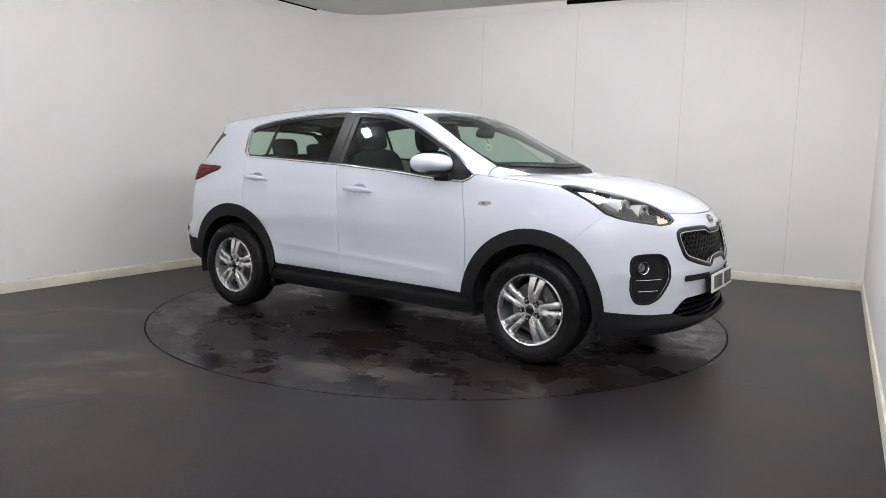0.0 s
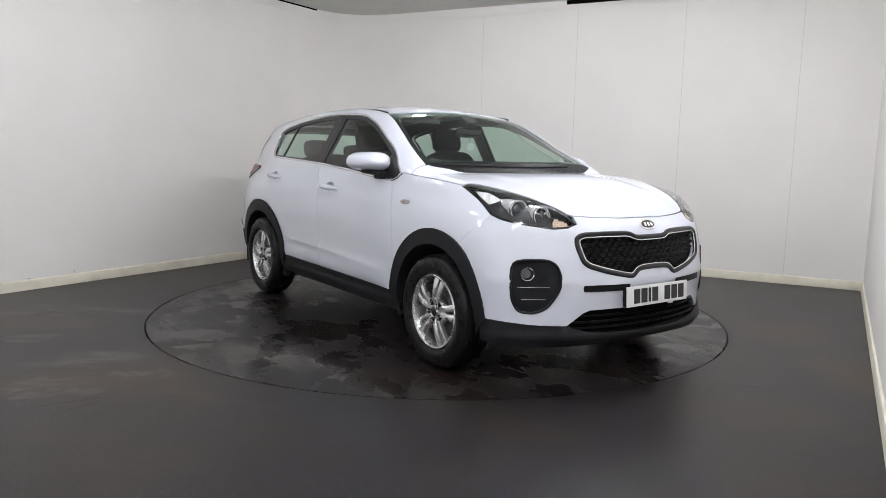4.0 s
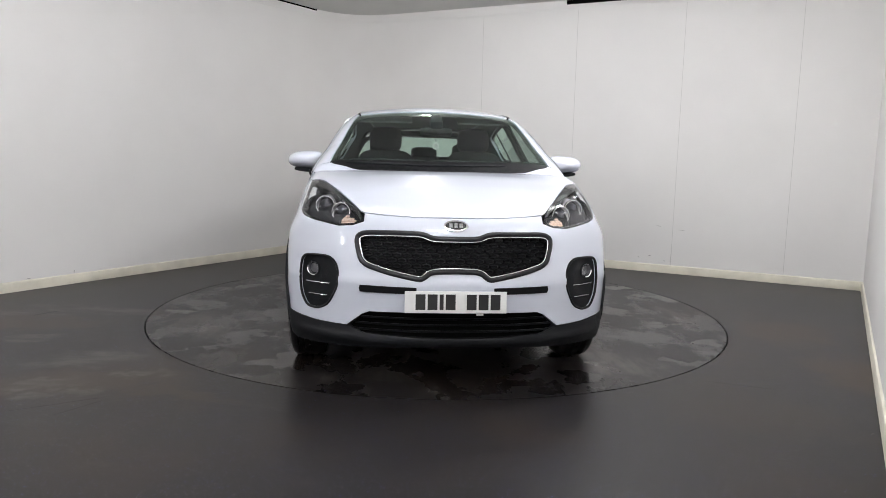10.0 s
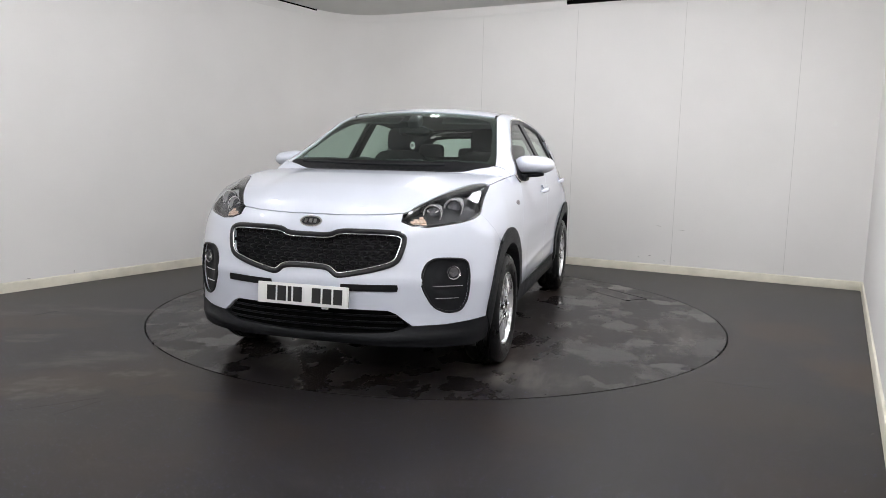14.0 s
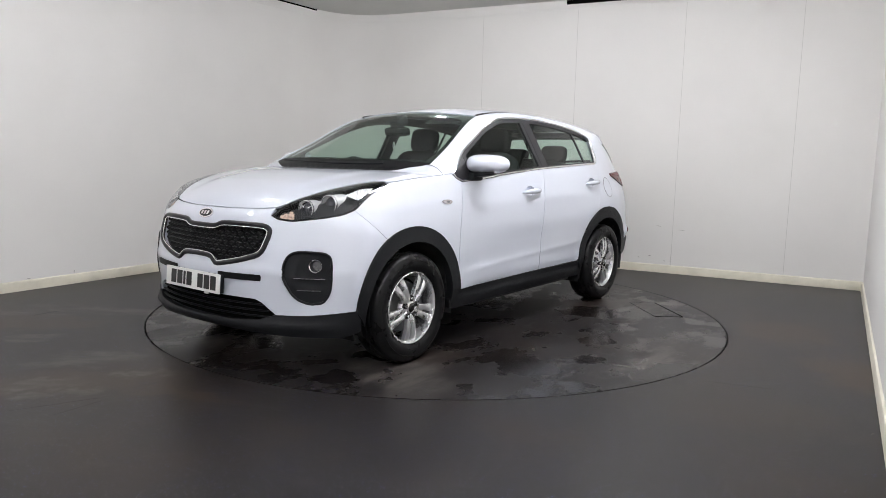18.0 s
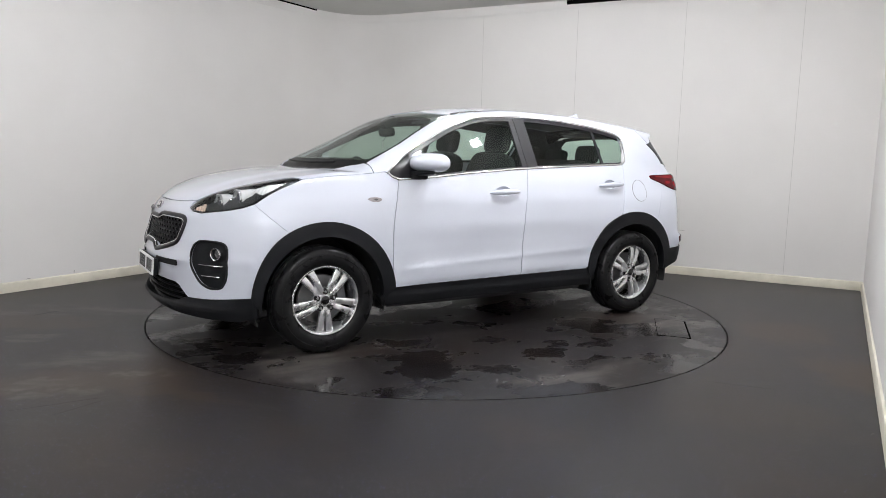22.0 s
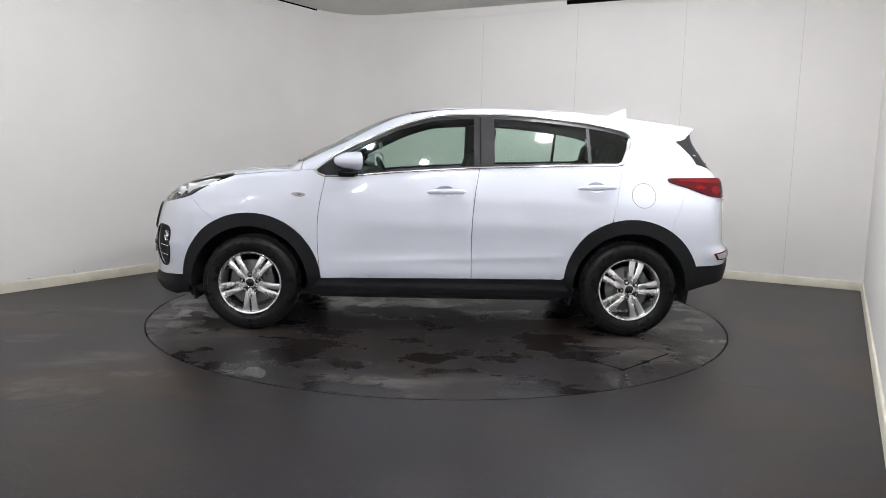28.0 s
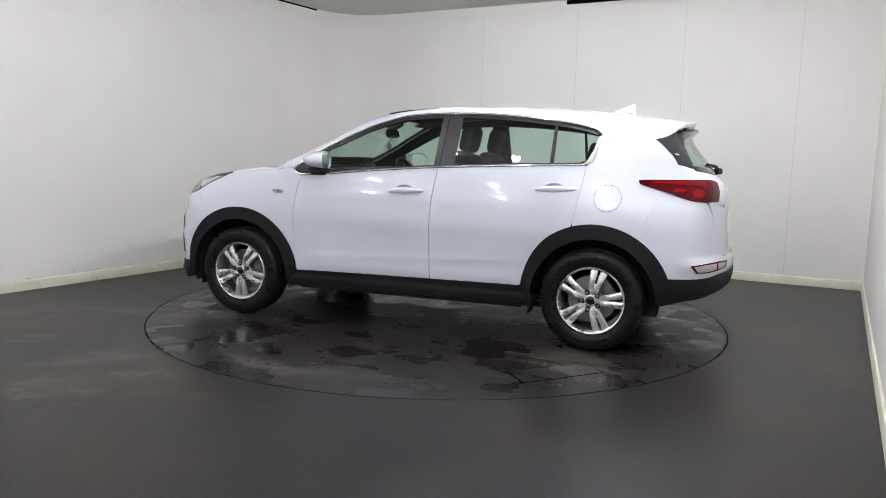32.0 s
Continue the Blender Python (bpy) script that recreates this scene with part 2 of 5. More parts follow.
def from_bm(name, bm, material, smooth=True):
    me = bpy.data.meshes.new(name)
    bmesh.ops.recalc_face_normals(bm, faces=bm.faces)
    bm.to_mesh(me)
    bm.free()
    me.materials.append(material)
    me.polygons.foreach_set("use_smooth", [smooth] * len(me.polygons))
    return me


def sharpen(me, degrees=35):
    me.set_sharp_from_angle(angle=radians(degrees))
    return me


def box(name, size, material, m=Matrix(), bevel=0.0, seg=2):
    bm = bmesh.new()
    bmesh.ops.create_cube(bm, size=1.0, matrix=m @ Matrix.Diagonal((*size, 1)))
    if bevel:
        bmesh.ops.bevel(bm, geom=bm.edges[:], offset=bevel, segments=seg, affect="EDGES", profile=0.6)
    return sharpen(from_bm(name, bm, material))


def lathe(name, profile, material, n=48, axis="y", closed=False):
    """Turns (radius, along) points round an axis."""
    verts, faces = [], []
    k = len(profile)
    for i in range(n):
        a = 2 * math.pi * i / n
        for r, y in profile:
            c, s = r * math.cos(a), r * math.sin(a)
            verts.append((c, y, s) if axis == "y" else ((y, c, s) if axis == "x" else (c, s, y)))
    for i in range(n):
        j = (i + 1) % n
        for q in range(k if closed else k - 1):
            w = (q + 1) % k
            faces.append((i * k + q, i * k + w, j * k + w, j * k + q))
    bm = bmesh.new()
    vs = [bm.verts.new(v) for v in verts]
    for f in faces:
        bm.faces.new([vs[i] for i in f])
    bmesh.ops.remove_doubles(bm, verts=bm.verts, dist=1e-5)
    return sharpen(from_bm(name, bm, material), 40)


def tube(name, pts, width, material, n=8, flat=1.0, closed=False):
    """A round or flattened bar along points."""
    pts = [Vector(q) for q in pts]
    verts, faces = [], []
    k = len(pts)
    up = Vector((0, 0, 1))
    for i, q in enumerate(pts):
        radius = width if isinstance(width, float) else width[i]
        a = pts[(i + 1) % k] if closed or i < k - 1 else q
        b = pts[i - 1] if closed or i > 0 else q
        d = (a - b).normalized()
        side = d.cross(up)
        if side.length < 1e-3:
            side = Vector((0, 1, 0))
        side.normalize()
        nn = side.cross(d)
        for j in range(n):
            t = 2 * math.pi * j / n
            verts.append(q + side * (radius * flat * math.cos(t)) + nn * (radius * math.sin(t)))
    for i in range(k if closed else k - 1):
        i2 = (i + 1) % k
        for j in range(n):
            j2 = (j + 1) % n
            faces.append((i * n + j, i * n + j2, i2 * n + j2, i2 * n + j))
    if not closed:
        faces.append(tuple(range(n))[::-1])
        faces.append(tuple((k - 1) * n + j for j in range(n)))
    bm = bmesh.new()
    vs = [bm.verts.new(v) for v in verts]
    for f in faces:
        bm.faces.new([vs[i] for i in f])
    return sharpen(from_bm(name, bm, material), 50)


def blob(name, size, material, m=Matrix(), power=0.5, n=24):
    """A rounded cushion: a superellipsoid."""
    def sg(v):
        return math.copysign(abs(v) ** power, v)
    verts, faces = [], []
    rows = n // 2
    for i in range(rows + 1):
        la = -math.pi / 2 + math.pi * i / rows
        for j in range(n):
            lo = 2 * math.pi * j / n
            verts.append(m @ Vector((size[0] / 2 * sg(math.cos(la)) * sg(math.cos(lo)), size[1] / 2 * sg(math.cos(la)) * sg(math.sin(lo)), size[2] / 2 * sg(math.sin(la)))))
    for i in range(rows):
        for j in range(n):
            j2 = (j + 1) % n
            faces.append((i * n + j, i * n + j2, (i + 1) * n + j2, (i + 1) * n + j))
    bm = bmesh.new()
    vs = [bm.verts.new(v) for v in verts]
    for f in faces:
        bm.faces.new([vs[i] for i in f])
    bmesh.ops.remove_doubles(bm, verts=bm.verts, dist=1e-5)
    return from_bm(name, bm, material)


def curve(pts, n=8):
    """A smooth line through points."""
    p = [np.array(q, float) for q in pts]
    if len(p) == 2:
        return [tuple(p[0] + (p[1] - p[0]) * i / n) for i in range(n + 1)]
    p = [2 * p[0] - p[1]] + p + [2 * p[-1] - p[-2]]
    out = []
    for i in range(1, len(p) - 2):
        a, b, c, d = p[i - 1:i + 3]
        for k in range(n):
            t = k / n
            out.append(tuple(0.5 * (2 * b + (c - a) * t + (2 * a - 5 * b + 4 * c - d) * t * t + (3 * b - a - 3 * c + d) * t ** 3)))
    return out + [tuple(p[-2])]


def arc(cx, cz, r, a0, a1, n=24, rz=None):
    return [(cx + r * math.cos(radians(a0 + (a1 - a0) * i / n)), cz + (rz or r) * math.sin(radians(a0 + (a1 - a0) * i / n))) for i in range(n + 1)]


# ---- the room ----
def build_room():
    # plan of the wall's inner face: side wall, rounded far corner, back wall, side wall, end wall
    rc = 0.72
    a, c = (WEST_END - CORNER).normalized(), (BACK_END - CORNER).normalized()
    p0, p2 = CORNER + a * rc, CORNER + c * rc
    plan = [WEST_END, p0]
    for i in range(1, 20):
        t = i / 20
        plan.append(p0 * (1 - t) ** 2 + CORNER * (2 * t * (1 - t)) + p2 * t ** 2)
    plan += [p2, BACK_END]

    def strip(name, pts, z0, z1, depth, material, label, category, kind="structure"):
        """A wall or rail of that depth outside (positive) or inside (negative) of the plan line."""
        verts, faces = [], []
        k = len(pts)
        for i, q in enumerate(pts):
            a, b = pts[max(i - 1, 0)], pts[min(i + 1, k - 1)]
            d = (b - a).to_2d().normalized()
            nrm = Vector((-d.y, d.x))
            o = q.to_2d() + nrm * depth
            verts += [(q.x, q.y, z0), (q.x, q.y, z1), (o.x, o.y, z1), (o.x, o.y, z0)]
        for i in range(k - 1):
            for j in range(4):
                j2 = (j + 1) % 4
                faces.append((i * 4 + j, i * 4 + j2, i * 4 + 4 + j2, i * 4 + 4 + j))
        faces += [(3, 2, 1, 0), tuple((k - 1) * 4 + j for j in range(4))]
        bm = bmesh.new()
        vs = [bm.verts.new(v) for v in verts]
        for f in faces:
            bm.faces.new([vs[i] for i in f])
        ob = new(name, sharpen(from_bm(name, bm, material), 30))
        return tagged(ob, label, category, kind=kind)

    strip("wall_west", plan, 0.0, H + 0.25, 0.12, M_WALL, "white painted wall boards curving round the far corner", "wall")
    right = [BACK_END, EAST_END]
    strip("wall_east", right, 0.0, H + 0.25, 0.12, M_WALL, "plain white painted side wall", "wall")
    strip("wall_south", [EAST_END, WEST_END], 0.0, H + 0.25, 0.12, M_WALL, "plain white painted end wall behind the viewpoint", "wall")
    # skirting with a bevelled top
    def skirting(name, pts):
        prof = [(0.0, 0.0), (0.018, 0.0), (0.018, 0.070), (0.012, 0.084), (0.0, 0.090)]
        verts, faces = [], []
        k, w = len(pts), len(prof)
        for i, q in enumerate(pts):
            a, b = pts[max(i - 1, 0)], pts[min(i + 1, k - 1)]
            d = (b - a).to_2d().normalized()
            nrm = Vector((d.y, -d.x))
            for o, z in prof:
                c = q.to_2d() + nrm * (o + 0.001)
                verts.append((c.x, c.y, z))
        for i in range(k - 1):
            for j in range(w - 1):
                faces.append((i * w + j, i * w + j + 1, i * w + w + j + 1, i * w + w + j))
        bm = bmesh.new()
        vs = [bm.verts.new(v) for v in verts]
        for f in faces:
            bm.faces.new([vs[i] for i in f])
        tagged(new(name, sharpen(from_bm(name, bm, M_SKIRT), 30)), "cream painted skirting board, scuffed along its top", "skirting", kind="structure")
    skirting("baseboard_1", plan)
    skirting("baseboard_2", right)
    # joints of the wall boards
    along = (CORNER - BACK_END).normalized()
    inward = Vector((-along.y, along.x, 0)) * -1
    if inward.dot(Vector((TX, TY, 0)) - BACK_END) < 0:
        inward = -inward
    for d in (0.73, 1.87, 3.06, 4.24):
        a, b = BACK_END + along * (d - 0.002) + inward * 0.0015, BACK_END + along * (d + 0.002) + inward * 0.0015
        me = mesh_of("trim", [(a.x, a.y, 0.09), (b.x, b.y, 0.09), (b.x, b.y, 2.93), (a.x, a.y, 2.93)], [(0, 1, 2, 3)], M_SEAM, False)
        tagged(new("trim", me), "thin joint between two white wall boards", "joint", kind="structure")
    # scuffs on the boards
    M_MARK = mat("grey_scuff", (0.40, 0.38, 0.36), 0.6, vary=0.3, scale=60)

    def scuff(start, run, d0, z0, d1, z1, w):
        p, q = start + run * d0 + Vector((0, 0, z0)), start + run * d1 + Vector((0, 0, z1))
        e = (q - p).normalized().cross(run.cross(Vector((0, 0, 1)))).normalized() * w
        n = run.cross(Vector((0, 0, 1))).normalized()
        if n.dot(Vector((TX, TY, 0)) - start) < 0:
            n = -n
        m = (p + q) / 2 + Vector((0, 0, 0.006))
        pts = [v + n * 0.0022 for v in (p - e * 0.3, m - e, q - e * 0.2, q + e * 0.3, m + e, p + e * 0.2)]
        tagged(new("trim", mesh_of("trim", pts, [(0, 1, 2, 3, 4, 5)], M_MARK, False)), "small grey scuff on the white wall board", "scuff", kind="structure")
    for s in ((2.0, 0.517, 2.06, 0.520, 0.003), (1.74, 0.484, 1.81, 0.489, 0.0025), (2.09, 0.176, 2.12, 0.181, 0.004), (1.875, 0.10, 1.878, 0.216, 0.0022), (2.22, 0.150, 2.235, 0.158, 0.005), (1.935, 0.130, 1.95, 0.136, 0.004)):
        scuff(BACK_END, along, *s)
    west = (CORNER - WEST_END).normalized()
    for s in ((10.166, 0.095, 10.17, 0.124, 0.004), (9.73, 0.094, 9.77, 0.097, 0.003)):
        scuff(WEST_END, west, *s)
    # welded joints in the floor covering
    M_WELD = mat("floor_weld", (0.006, 0.0055, 0.005), 0.7)
    for x0, y0, x1, y1, w in ((-3.042, 5.205, -2.934, 5.372, 0.004), (-2.046, 3.261, -1.715, 3.467, 0.0022), (-1.811, 3.224, -1.682, 3.428, 0.0022), (1.54, 3.964, 1.858, 3.847, 0.0022), (1.936, 3.641, 1.952, 3.639, 0.006)):
        d = Vector((x1 - x0, y1 - y0, 0)).normalized()
        s = Vector((-d.y, d.x, 0)) * w
        p, q = Vector((x0, y0, 0.0015)), Vector((x1, y1, 0.0015))
        tagged(new("trim", mesh_of("trim", [p - s, q - s, q + s, p + s], [(0, 1, 2, 3)], M_WELD, False)), "thin dark joint in the vinyl floor", "joint", kind="structure")
    centre = (WEST_END + EAST_END + BACK_END + CORNER) / 4
    corners = [q + (q - centre).normalized() * 0.12 for q in (WEST_END, EAST_END, BACK_END, CORNER)]
    # ceiling, with an edge along the curved wall
    c = [Vector((q.x, q.y, H)) for q in corners]
    verts = [tuple(q) for q in c] + [(q.x, q.y, H + 0.06) for q in c]
    tagged(new("ceiling", mesh_of("ceiling", verts, [(3, 2, 1, 0), (4, 5, 6, 7), (0, 1, 5, 4), (1, 2, 6, 5), (2, 3, 7, 6), (3, 0, 4, 7)], M_CEIL, False)),
           "grey-white flat suspended ceiling", "ceiling", kind="structure")
    # cover strip under the ceiling edge
    strip("trim_1", plan, 2.945, H - 0.022, -0.005, M_WALL, "thin white cover strip below the ceiling", "trim")
    # open shadow gaps under the ceiling edge
    strip("trim_2", [WEST_END, p0 + (CORNER - p0) * 0.25], H - 0.020, H - 0.002, -0.004, M_GAP, "dark gap between wall and ceiling", "gap")
    q = BACK_END + along * 3.20
    strip("trim_3", [q, BACK_END], H - 0.050, H - 0.002, -0.007, M_GAP, "dark gap between wall and ceiling", "gap")
    # floor with the round pit of the turntable
    n = 160
    ring = [(TX + TR * math.cos(2 * math.pi * i / n), TY + TR * math.sin(2 * math.pi * i / n)) for i in range(n)]
    outer = []
    cs = corners
    for (x, y) in ring:
        d = Vector((x - TX, y - TY)).normalized()
        best = 99.0
        for i in range(4):
            a, b = cs[i].to_2d(), cs[(i + 1) % 4].to_2d()
            e = b - a
            den = d.x * e.y - d.y * e.x
            if abs(den) > 1e-6:
                w = a - Vector((TX, TY))
                t = (w.x * e.y - w.y * e.x) / den
                s = (w.x * d.y - w.y * d.x) / den
                if t > 0 and -1e-6 <= s <= 1 + 1e-6:
                    best = min(best, t)
        outer.append((TX + d.x * best, TY + d.y * best))
    verts = [(x, y, 0) for x, y in ring] + [(x, y, 0) for x, y in outer] + [(x, y, -0.12) for x, y in ring]
    faces = []
    for i in range(n):
        j = (i + 1) % n
        faces += [(i, n + i, n + j, j), (i, j, 2 * n + j, 2 * n + i)]
    faces.append(tuple(2 * n + i for i in range(n)))
    tagged(new("floor", mesh_of("floor", verts, faces, [M_FLOOR], False)), "dark grey speckled vinyl floor with faint water marks", "floor", kind="structure")


def build_table():
    top = bpy.data.objects.new("turntable", None)
    scene.collection.objects.link(top)
    tagged(top, "large round turntable covered in wet dark speckled vinyl", "turntable")
    r = TR - 0.011
    n = 160
    verts = [(r * math.cos(2 * math.pi * i / n), r * math.sin(2 * math.pi * i / n), z) for z in (0.0, -0.05) for i in range(n)]
    faces = [tuple(range(n))] + [(i, n + i, n + (i + 1) % n, (i + 1) % n) for i in range(n)]
    part("platform", mesh_of("platform", verts, faces, M_TABLE, False), top)
    # access hatch, with open joints round it
    q = [Vector((-0.962, 1.475, 0)), Vector((-1.100, 1.652, 0)), Vector((-1.498, 1.268, 0)), Vector((-1.360, 1.091, 0))]
    mid = sum(q, Vector()) / 4
    plate = [mid + (v - mid) * 0.985 for v in q]
    verts = [(v.x, v.y, 0.0016) for v in plate] + [(v.x, v.y, 0.0) for v in plate]
    hatch = part("hatch", mesh_of("hatch", verts, [(0, 1, 2, 3)] + [(i, i + 4, (i + 1) % 4 + 4, (i + 1) % 4) for i in range(4)], M_TABLE, False), top, "rectangular access hatch in the turntable")
    for k in range(4):
        a, b = q[k], q[(k + 1) % 4]
        d = (b - a).normalized()
        s = Vector((-d.y, d.x, 0)) * (0.0075, 0.0065, 0.002, 0.002)[k]
        part("joint", mesh_of("joint", [tuple(v + Vector((0, 0, 0.0022))) for v in (a - s, b - s, b + s, a + s)], [(0, 1, 2, 3)], M_GAP, False), hatch)
    return top


build_room()
TABLE = build_table()


# ---- the car's skin: one smooth solid, from which each panel is taken ----
SX = np.array([-2.2, -1.9, -1.6, -1.335, -1.0, -0.5, 0.0, 0.5, 0.9, 1.335, 1.6, 1.8, 2.0, 2.3])
SZ = np.array([0.20, 0.30, 0.42, 0.52, 0.65, 0.80, 0.92, 1.03, 1.15, 1.30, 1.45, 1.60, 1.75])
SIDE = np.stack([np.array(r) for r in (
    [.80, .83, .85, .85, .84, .84, .84, .84, .84, .85, .85, .84, .82, .78],
    [.83, .86, .885, .885, .865, .865, .865, .865, .87, .885, .885, .865, .84, .80],
    [.85, .885, .905, .908, .893, .890, .890, .892, .897, .908, .908, .880, .85, .81],
    [.86, .895, .912, .913, .888, .880, .880, .884, .900, .913, .912, .885, .85, .81],
    [.86, .900, .914, .914, .900, .893, .893, .896, .906, .915, .912, .885, .85, .81],
    [.85, .895, .912, .915, .912, .910, .910, .910, .908, .912, .905, .880, .84, .80],
    [.83, .870, .895, .905, .908, .909, .909, .907, .902, .896, .872, .832, .79, .75],
    [.79, .822, .848, .870, .890, .893, .893, .890, .880, .858, .812, .770, .73, .69],
    [.74, .765, .795, .830, .860, .866, .866, .860, .842, .800, .745, .705, .67, .63],
    [.66, .695, .730, .760, .781, .786, .784, .772, .748, .71, .68, .65, .62, .58],
    [.57, .605, .645, .674, .695, .700, .696, .684, .658, .62, .59, .56, .53, .50],
    [.47, .510, .552, .585, .606, .613, .609, .596, .568, .53, .50, .47, .44, .41],
    [.37, .415, .460, .495, .517, .526, .522, .508, .478, .44, .41, .38, .35, .32])])
# the rear quarters draw in towards the tail, the front corners stay full
SIDE[:9, 0] -= 0.085
SIDE[:9, 1] -= 0.045
SIDE[:9, 2] -= 0.010
SIDE[9:, 0] -= 0.030
SIDE[9:, 1] -= 0.024
SIDE[:6, 11] += 0.018
SIDE[:6, 12] += 0.022
TOPX = np.array([-2.6, -2.2, -1.9, -1.62, -1.31, -0.97, -0.63, -0.3, 0.0, 0.2, 0.41, 0.61, 0.80, 1.0, 1.13, 1.17, 1.3, 1.5, 1.75, 1.95, 2.06, 2.13, 2.2, 2.5])
TOPZ = np.array([1.38, 1.47, 1.520, 1.558, 1.594, 1.620, 1.634, 1.637, 1.622, 1.596, 1.546, 1.460, 1.366, 1.262, 1.183, 1.151, 1.139, 1.116, 1.070, 1.012, 0.965, 0.925, 0.86, 0.50])
BOWX = np.array([-3.0, -0.8, 0.2, 0.7, 1.2, 1.8, 2.1, 3.0])
BOWB = np.array([0.0, 0.0, 0.18, 0.26, 0.13, 0.19, 0.36, 0.36])
CRNX = np.array([-3.0, -1.0, 0.0, 0.4, 0.9, 1.2, 2.0, 3.0])
CRNC = np.array([0.14, 0.14, 0.13, 0.08, 0.05, 0.012, 0.012, 0.012])
FRZ = np.array([0.10, 0.22, 0.32, 0.42, 0.56, 0.70, 0.80, 0.885, 0.94, 1.05, 1.2, 1.8])
FRX = np.array([2.10, 2.165, 2.190, 2.192, 2.205, 2.190, 2.165, 2.137, 2.105, 2.03, 1.93, 1.5])
RRZ = np.array([0.10, 0.28, 0.42, 0.52, 0.585, 0.66, 0.80, 0.98, 1.10, 1.16, 1.28, 1.40, 1.425, 1.445, 1.465, 1.60, 1.8])
RRX = np.array([-2.04, -2.145, -2.200, -2.215, -2.210, -2.185, -2.172, -2.158, -2.135, -2.080, -1.975, -1.893, -1.886, -1.900, -1.955, -1.935, -1.80])


def cubic(xs, ys, q):
    """Monotone-ish smooth interpolation through a table."""
    q = np.clip(q, xs[0], xs[-1])
    i = np.clip(np.searchsorted(xs, q, side="right") - 1, 0, len(xs) - 2)
    d = np.diff(ys, axis=0) / (np.diff(xs) if ys.ndim == 1 else np.diff(xs)[:, None])
    m = np.empty_like(ys)
    m[0], m[-1] = d[0], d[-1]
    same = d[:-1] * d[1:] > 0
    m[1:-1] = np.where(same, 2 * d[:-1] * d[1:] / np.where(same, d[:-1] + d[1:], 1), 0)
    h = xs[i + 1] - xs[i]
    t = (q - xs[i]) / h
    t2, t3 = t * t, t * t * t
    return (2 * t3 - 3 * t2 + 1) * ys[i] + (t3 - 2 * t2 + t) * h * m[i] + (3 * t2 - 2 * t3) * ys[i + 1] + (t3 - t2) * h * m[i + 1]


_fx, _fz = np.linspace(-2.6, 2.6, 521), np.linspace(0.0, 1.9, 191)
_mid = np.stack([cubic(SX, SIDE[k], _fx) for k in range(len(SZ))])
FINE = np.stack([cubic(SZ, _mid[:, k], _fz) for k in range(len(_fx))])


def half_width(x, z):
    a = np.clip((x + 2.6) / 0.01, 0, 519.999)
    b = np.clip(z / 0.01, 0, 189.999)
    i, j = a.astype(int), b.astype(int)
    u, v = a - i, b - j
    return FINE[i, j] * (1 - u) * (1 - v) + FINE[i + 1, j] * u * (1 - v) + FINE[i, j + 1] * (1 - u) * v + FINE[i + 1, j + 1] * u * v


for _ in range(3):
    FINE[1:-1, 1:-1] = (FINE[1:-1, 1:-1] * 4 + FINE[:-2, 1:-1] + FINE[2:, 1:-1] + FINE[1:-1, :-2] + FINE[1:-1, 2:]) / 8


def smax(a, b, k):
    h = np.maximum(k - np.abs(a - b), 0) / k
    return np.maximum(a, b) + h * h * k * 0.25


def skin(P):
    """Negative inside the car's body."""
    x, y, z = P[:, 0], np.abs(P[:, 1]), P[:, 2]
    y2 = y * y
    xs = x + np.interp(x, BOWX, BOWB) * y2
    top = z - (cubic(TOPX, TOPZ, xs) - np.interp(x, CRNX, CRNC) * y2)
    top = top * 0.9
    side = y - half_width(x, z)
    front = x - (cubic(FRZ, FRX, z) - 0.235 * y2 - 0.30 * y2 * y2)
    rear = (cubic(RRZ, RRX, z) + 0.17 * y2 + 0.21 * y2 * y2) - x
    f = smax(top, side, np.interp(x, [0.7, 1.2], [0.07, 0.045]))
    f = smax(f, front * 0.95, 0.07)
    return smax(f, rear * 0.95, 0.06)


def grad(P, e=8e-3):
    g = np.stack([skin(P + np.eye(3)[k] * e) - skin(P - np.eye(3)[k] * e) for k in range(3)], 1)
    return g / np.maximum(np.linalg.norm(g, axis=1, keepdims=True), 1e-9)


def meet(o, d, t0, t1):
    a, b = np.full(len(o), t0), np.full(len(o), t1)
    for _ in range(34):
        m = (a + b) / 2
        inside = skin(o + d * m[:, None]) < 0
        a, b = np.where(inside, m, a), np.where(inside, b, m)
    return o + d * a[:, None]


AX, AR = 0.9, 1.15


def to_side(q):
    o = np.stack([q[:, 0], np.zeros(len(q)), q[:, 1]], 1)
    return meet(o, np.tile([0.0, 1.0, 0.0], (len(q), 1)), 0.0, 1.3)


def to_top(q):
    o = np.stack([q[:, 0], q[:, 1], np.full(len(q), 0.7)], 1)
    return meet(o, np.tile([0.0, 0.0, 1.0], (len(q), 1)), 0.0, 1.2)


def to_nose(q):
    a = q[:, 0] / AR
    o = np.stack([np.full(len(q), AX), np.zeros(len(q)), q[:, 1]], 1)
    return meet(o, np.stack([np.cos(a), np.sin(a), np.zeros(len(q))], 1), 0.0, 2.0)


def to_tail(q):
    a = q[:, 0] / AR
    o = np.stack([np.full(len(q), -AX), np.zeros(len(q)), q[:, 1]], 1)
    return meet(o, np.stack([-np.cos(a), np.sin(a), np.zeros(len(q))], 1), 0.0, 2.0)


def to_girth(q):
    """Rays across the car from a line inside it: first coordinate along, second round the girth."""
    a = q[:, 1] / 0.7
    o = np.stack([q[:, 0], np.full(len(q), 0.2), np.full(len(q), 0.9)], 1)
    return meet(o, np.stack([np.zeros(len(q)), np.cos(a), np.sin(a)], 1), 0.0, 1.4)


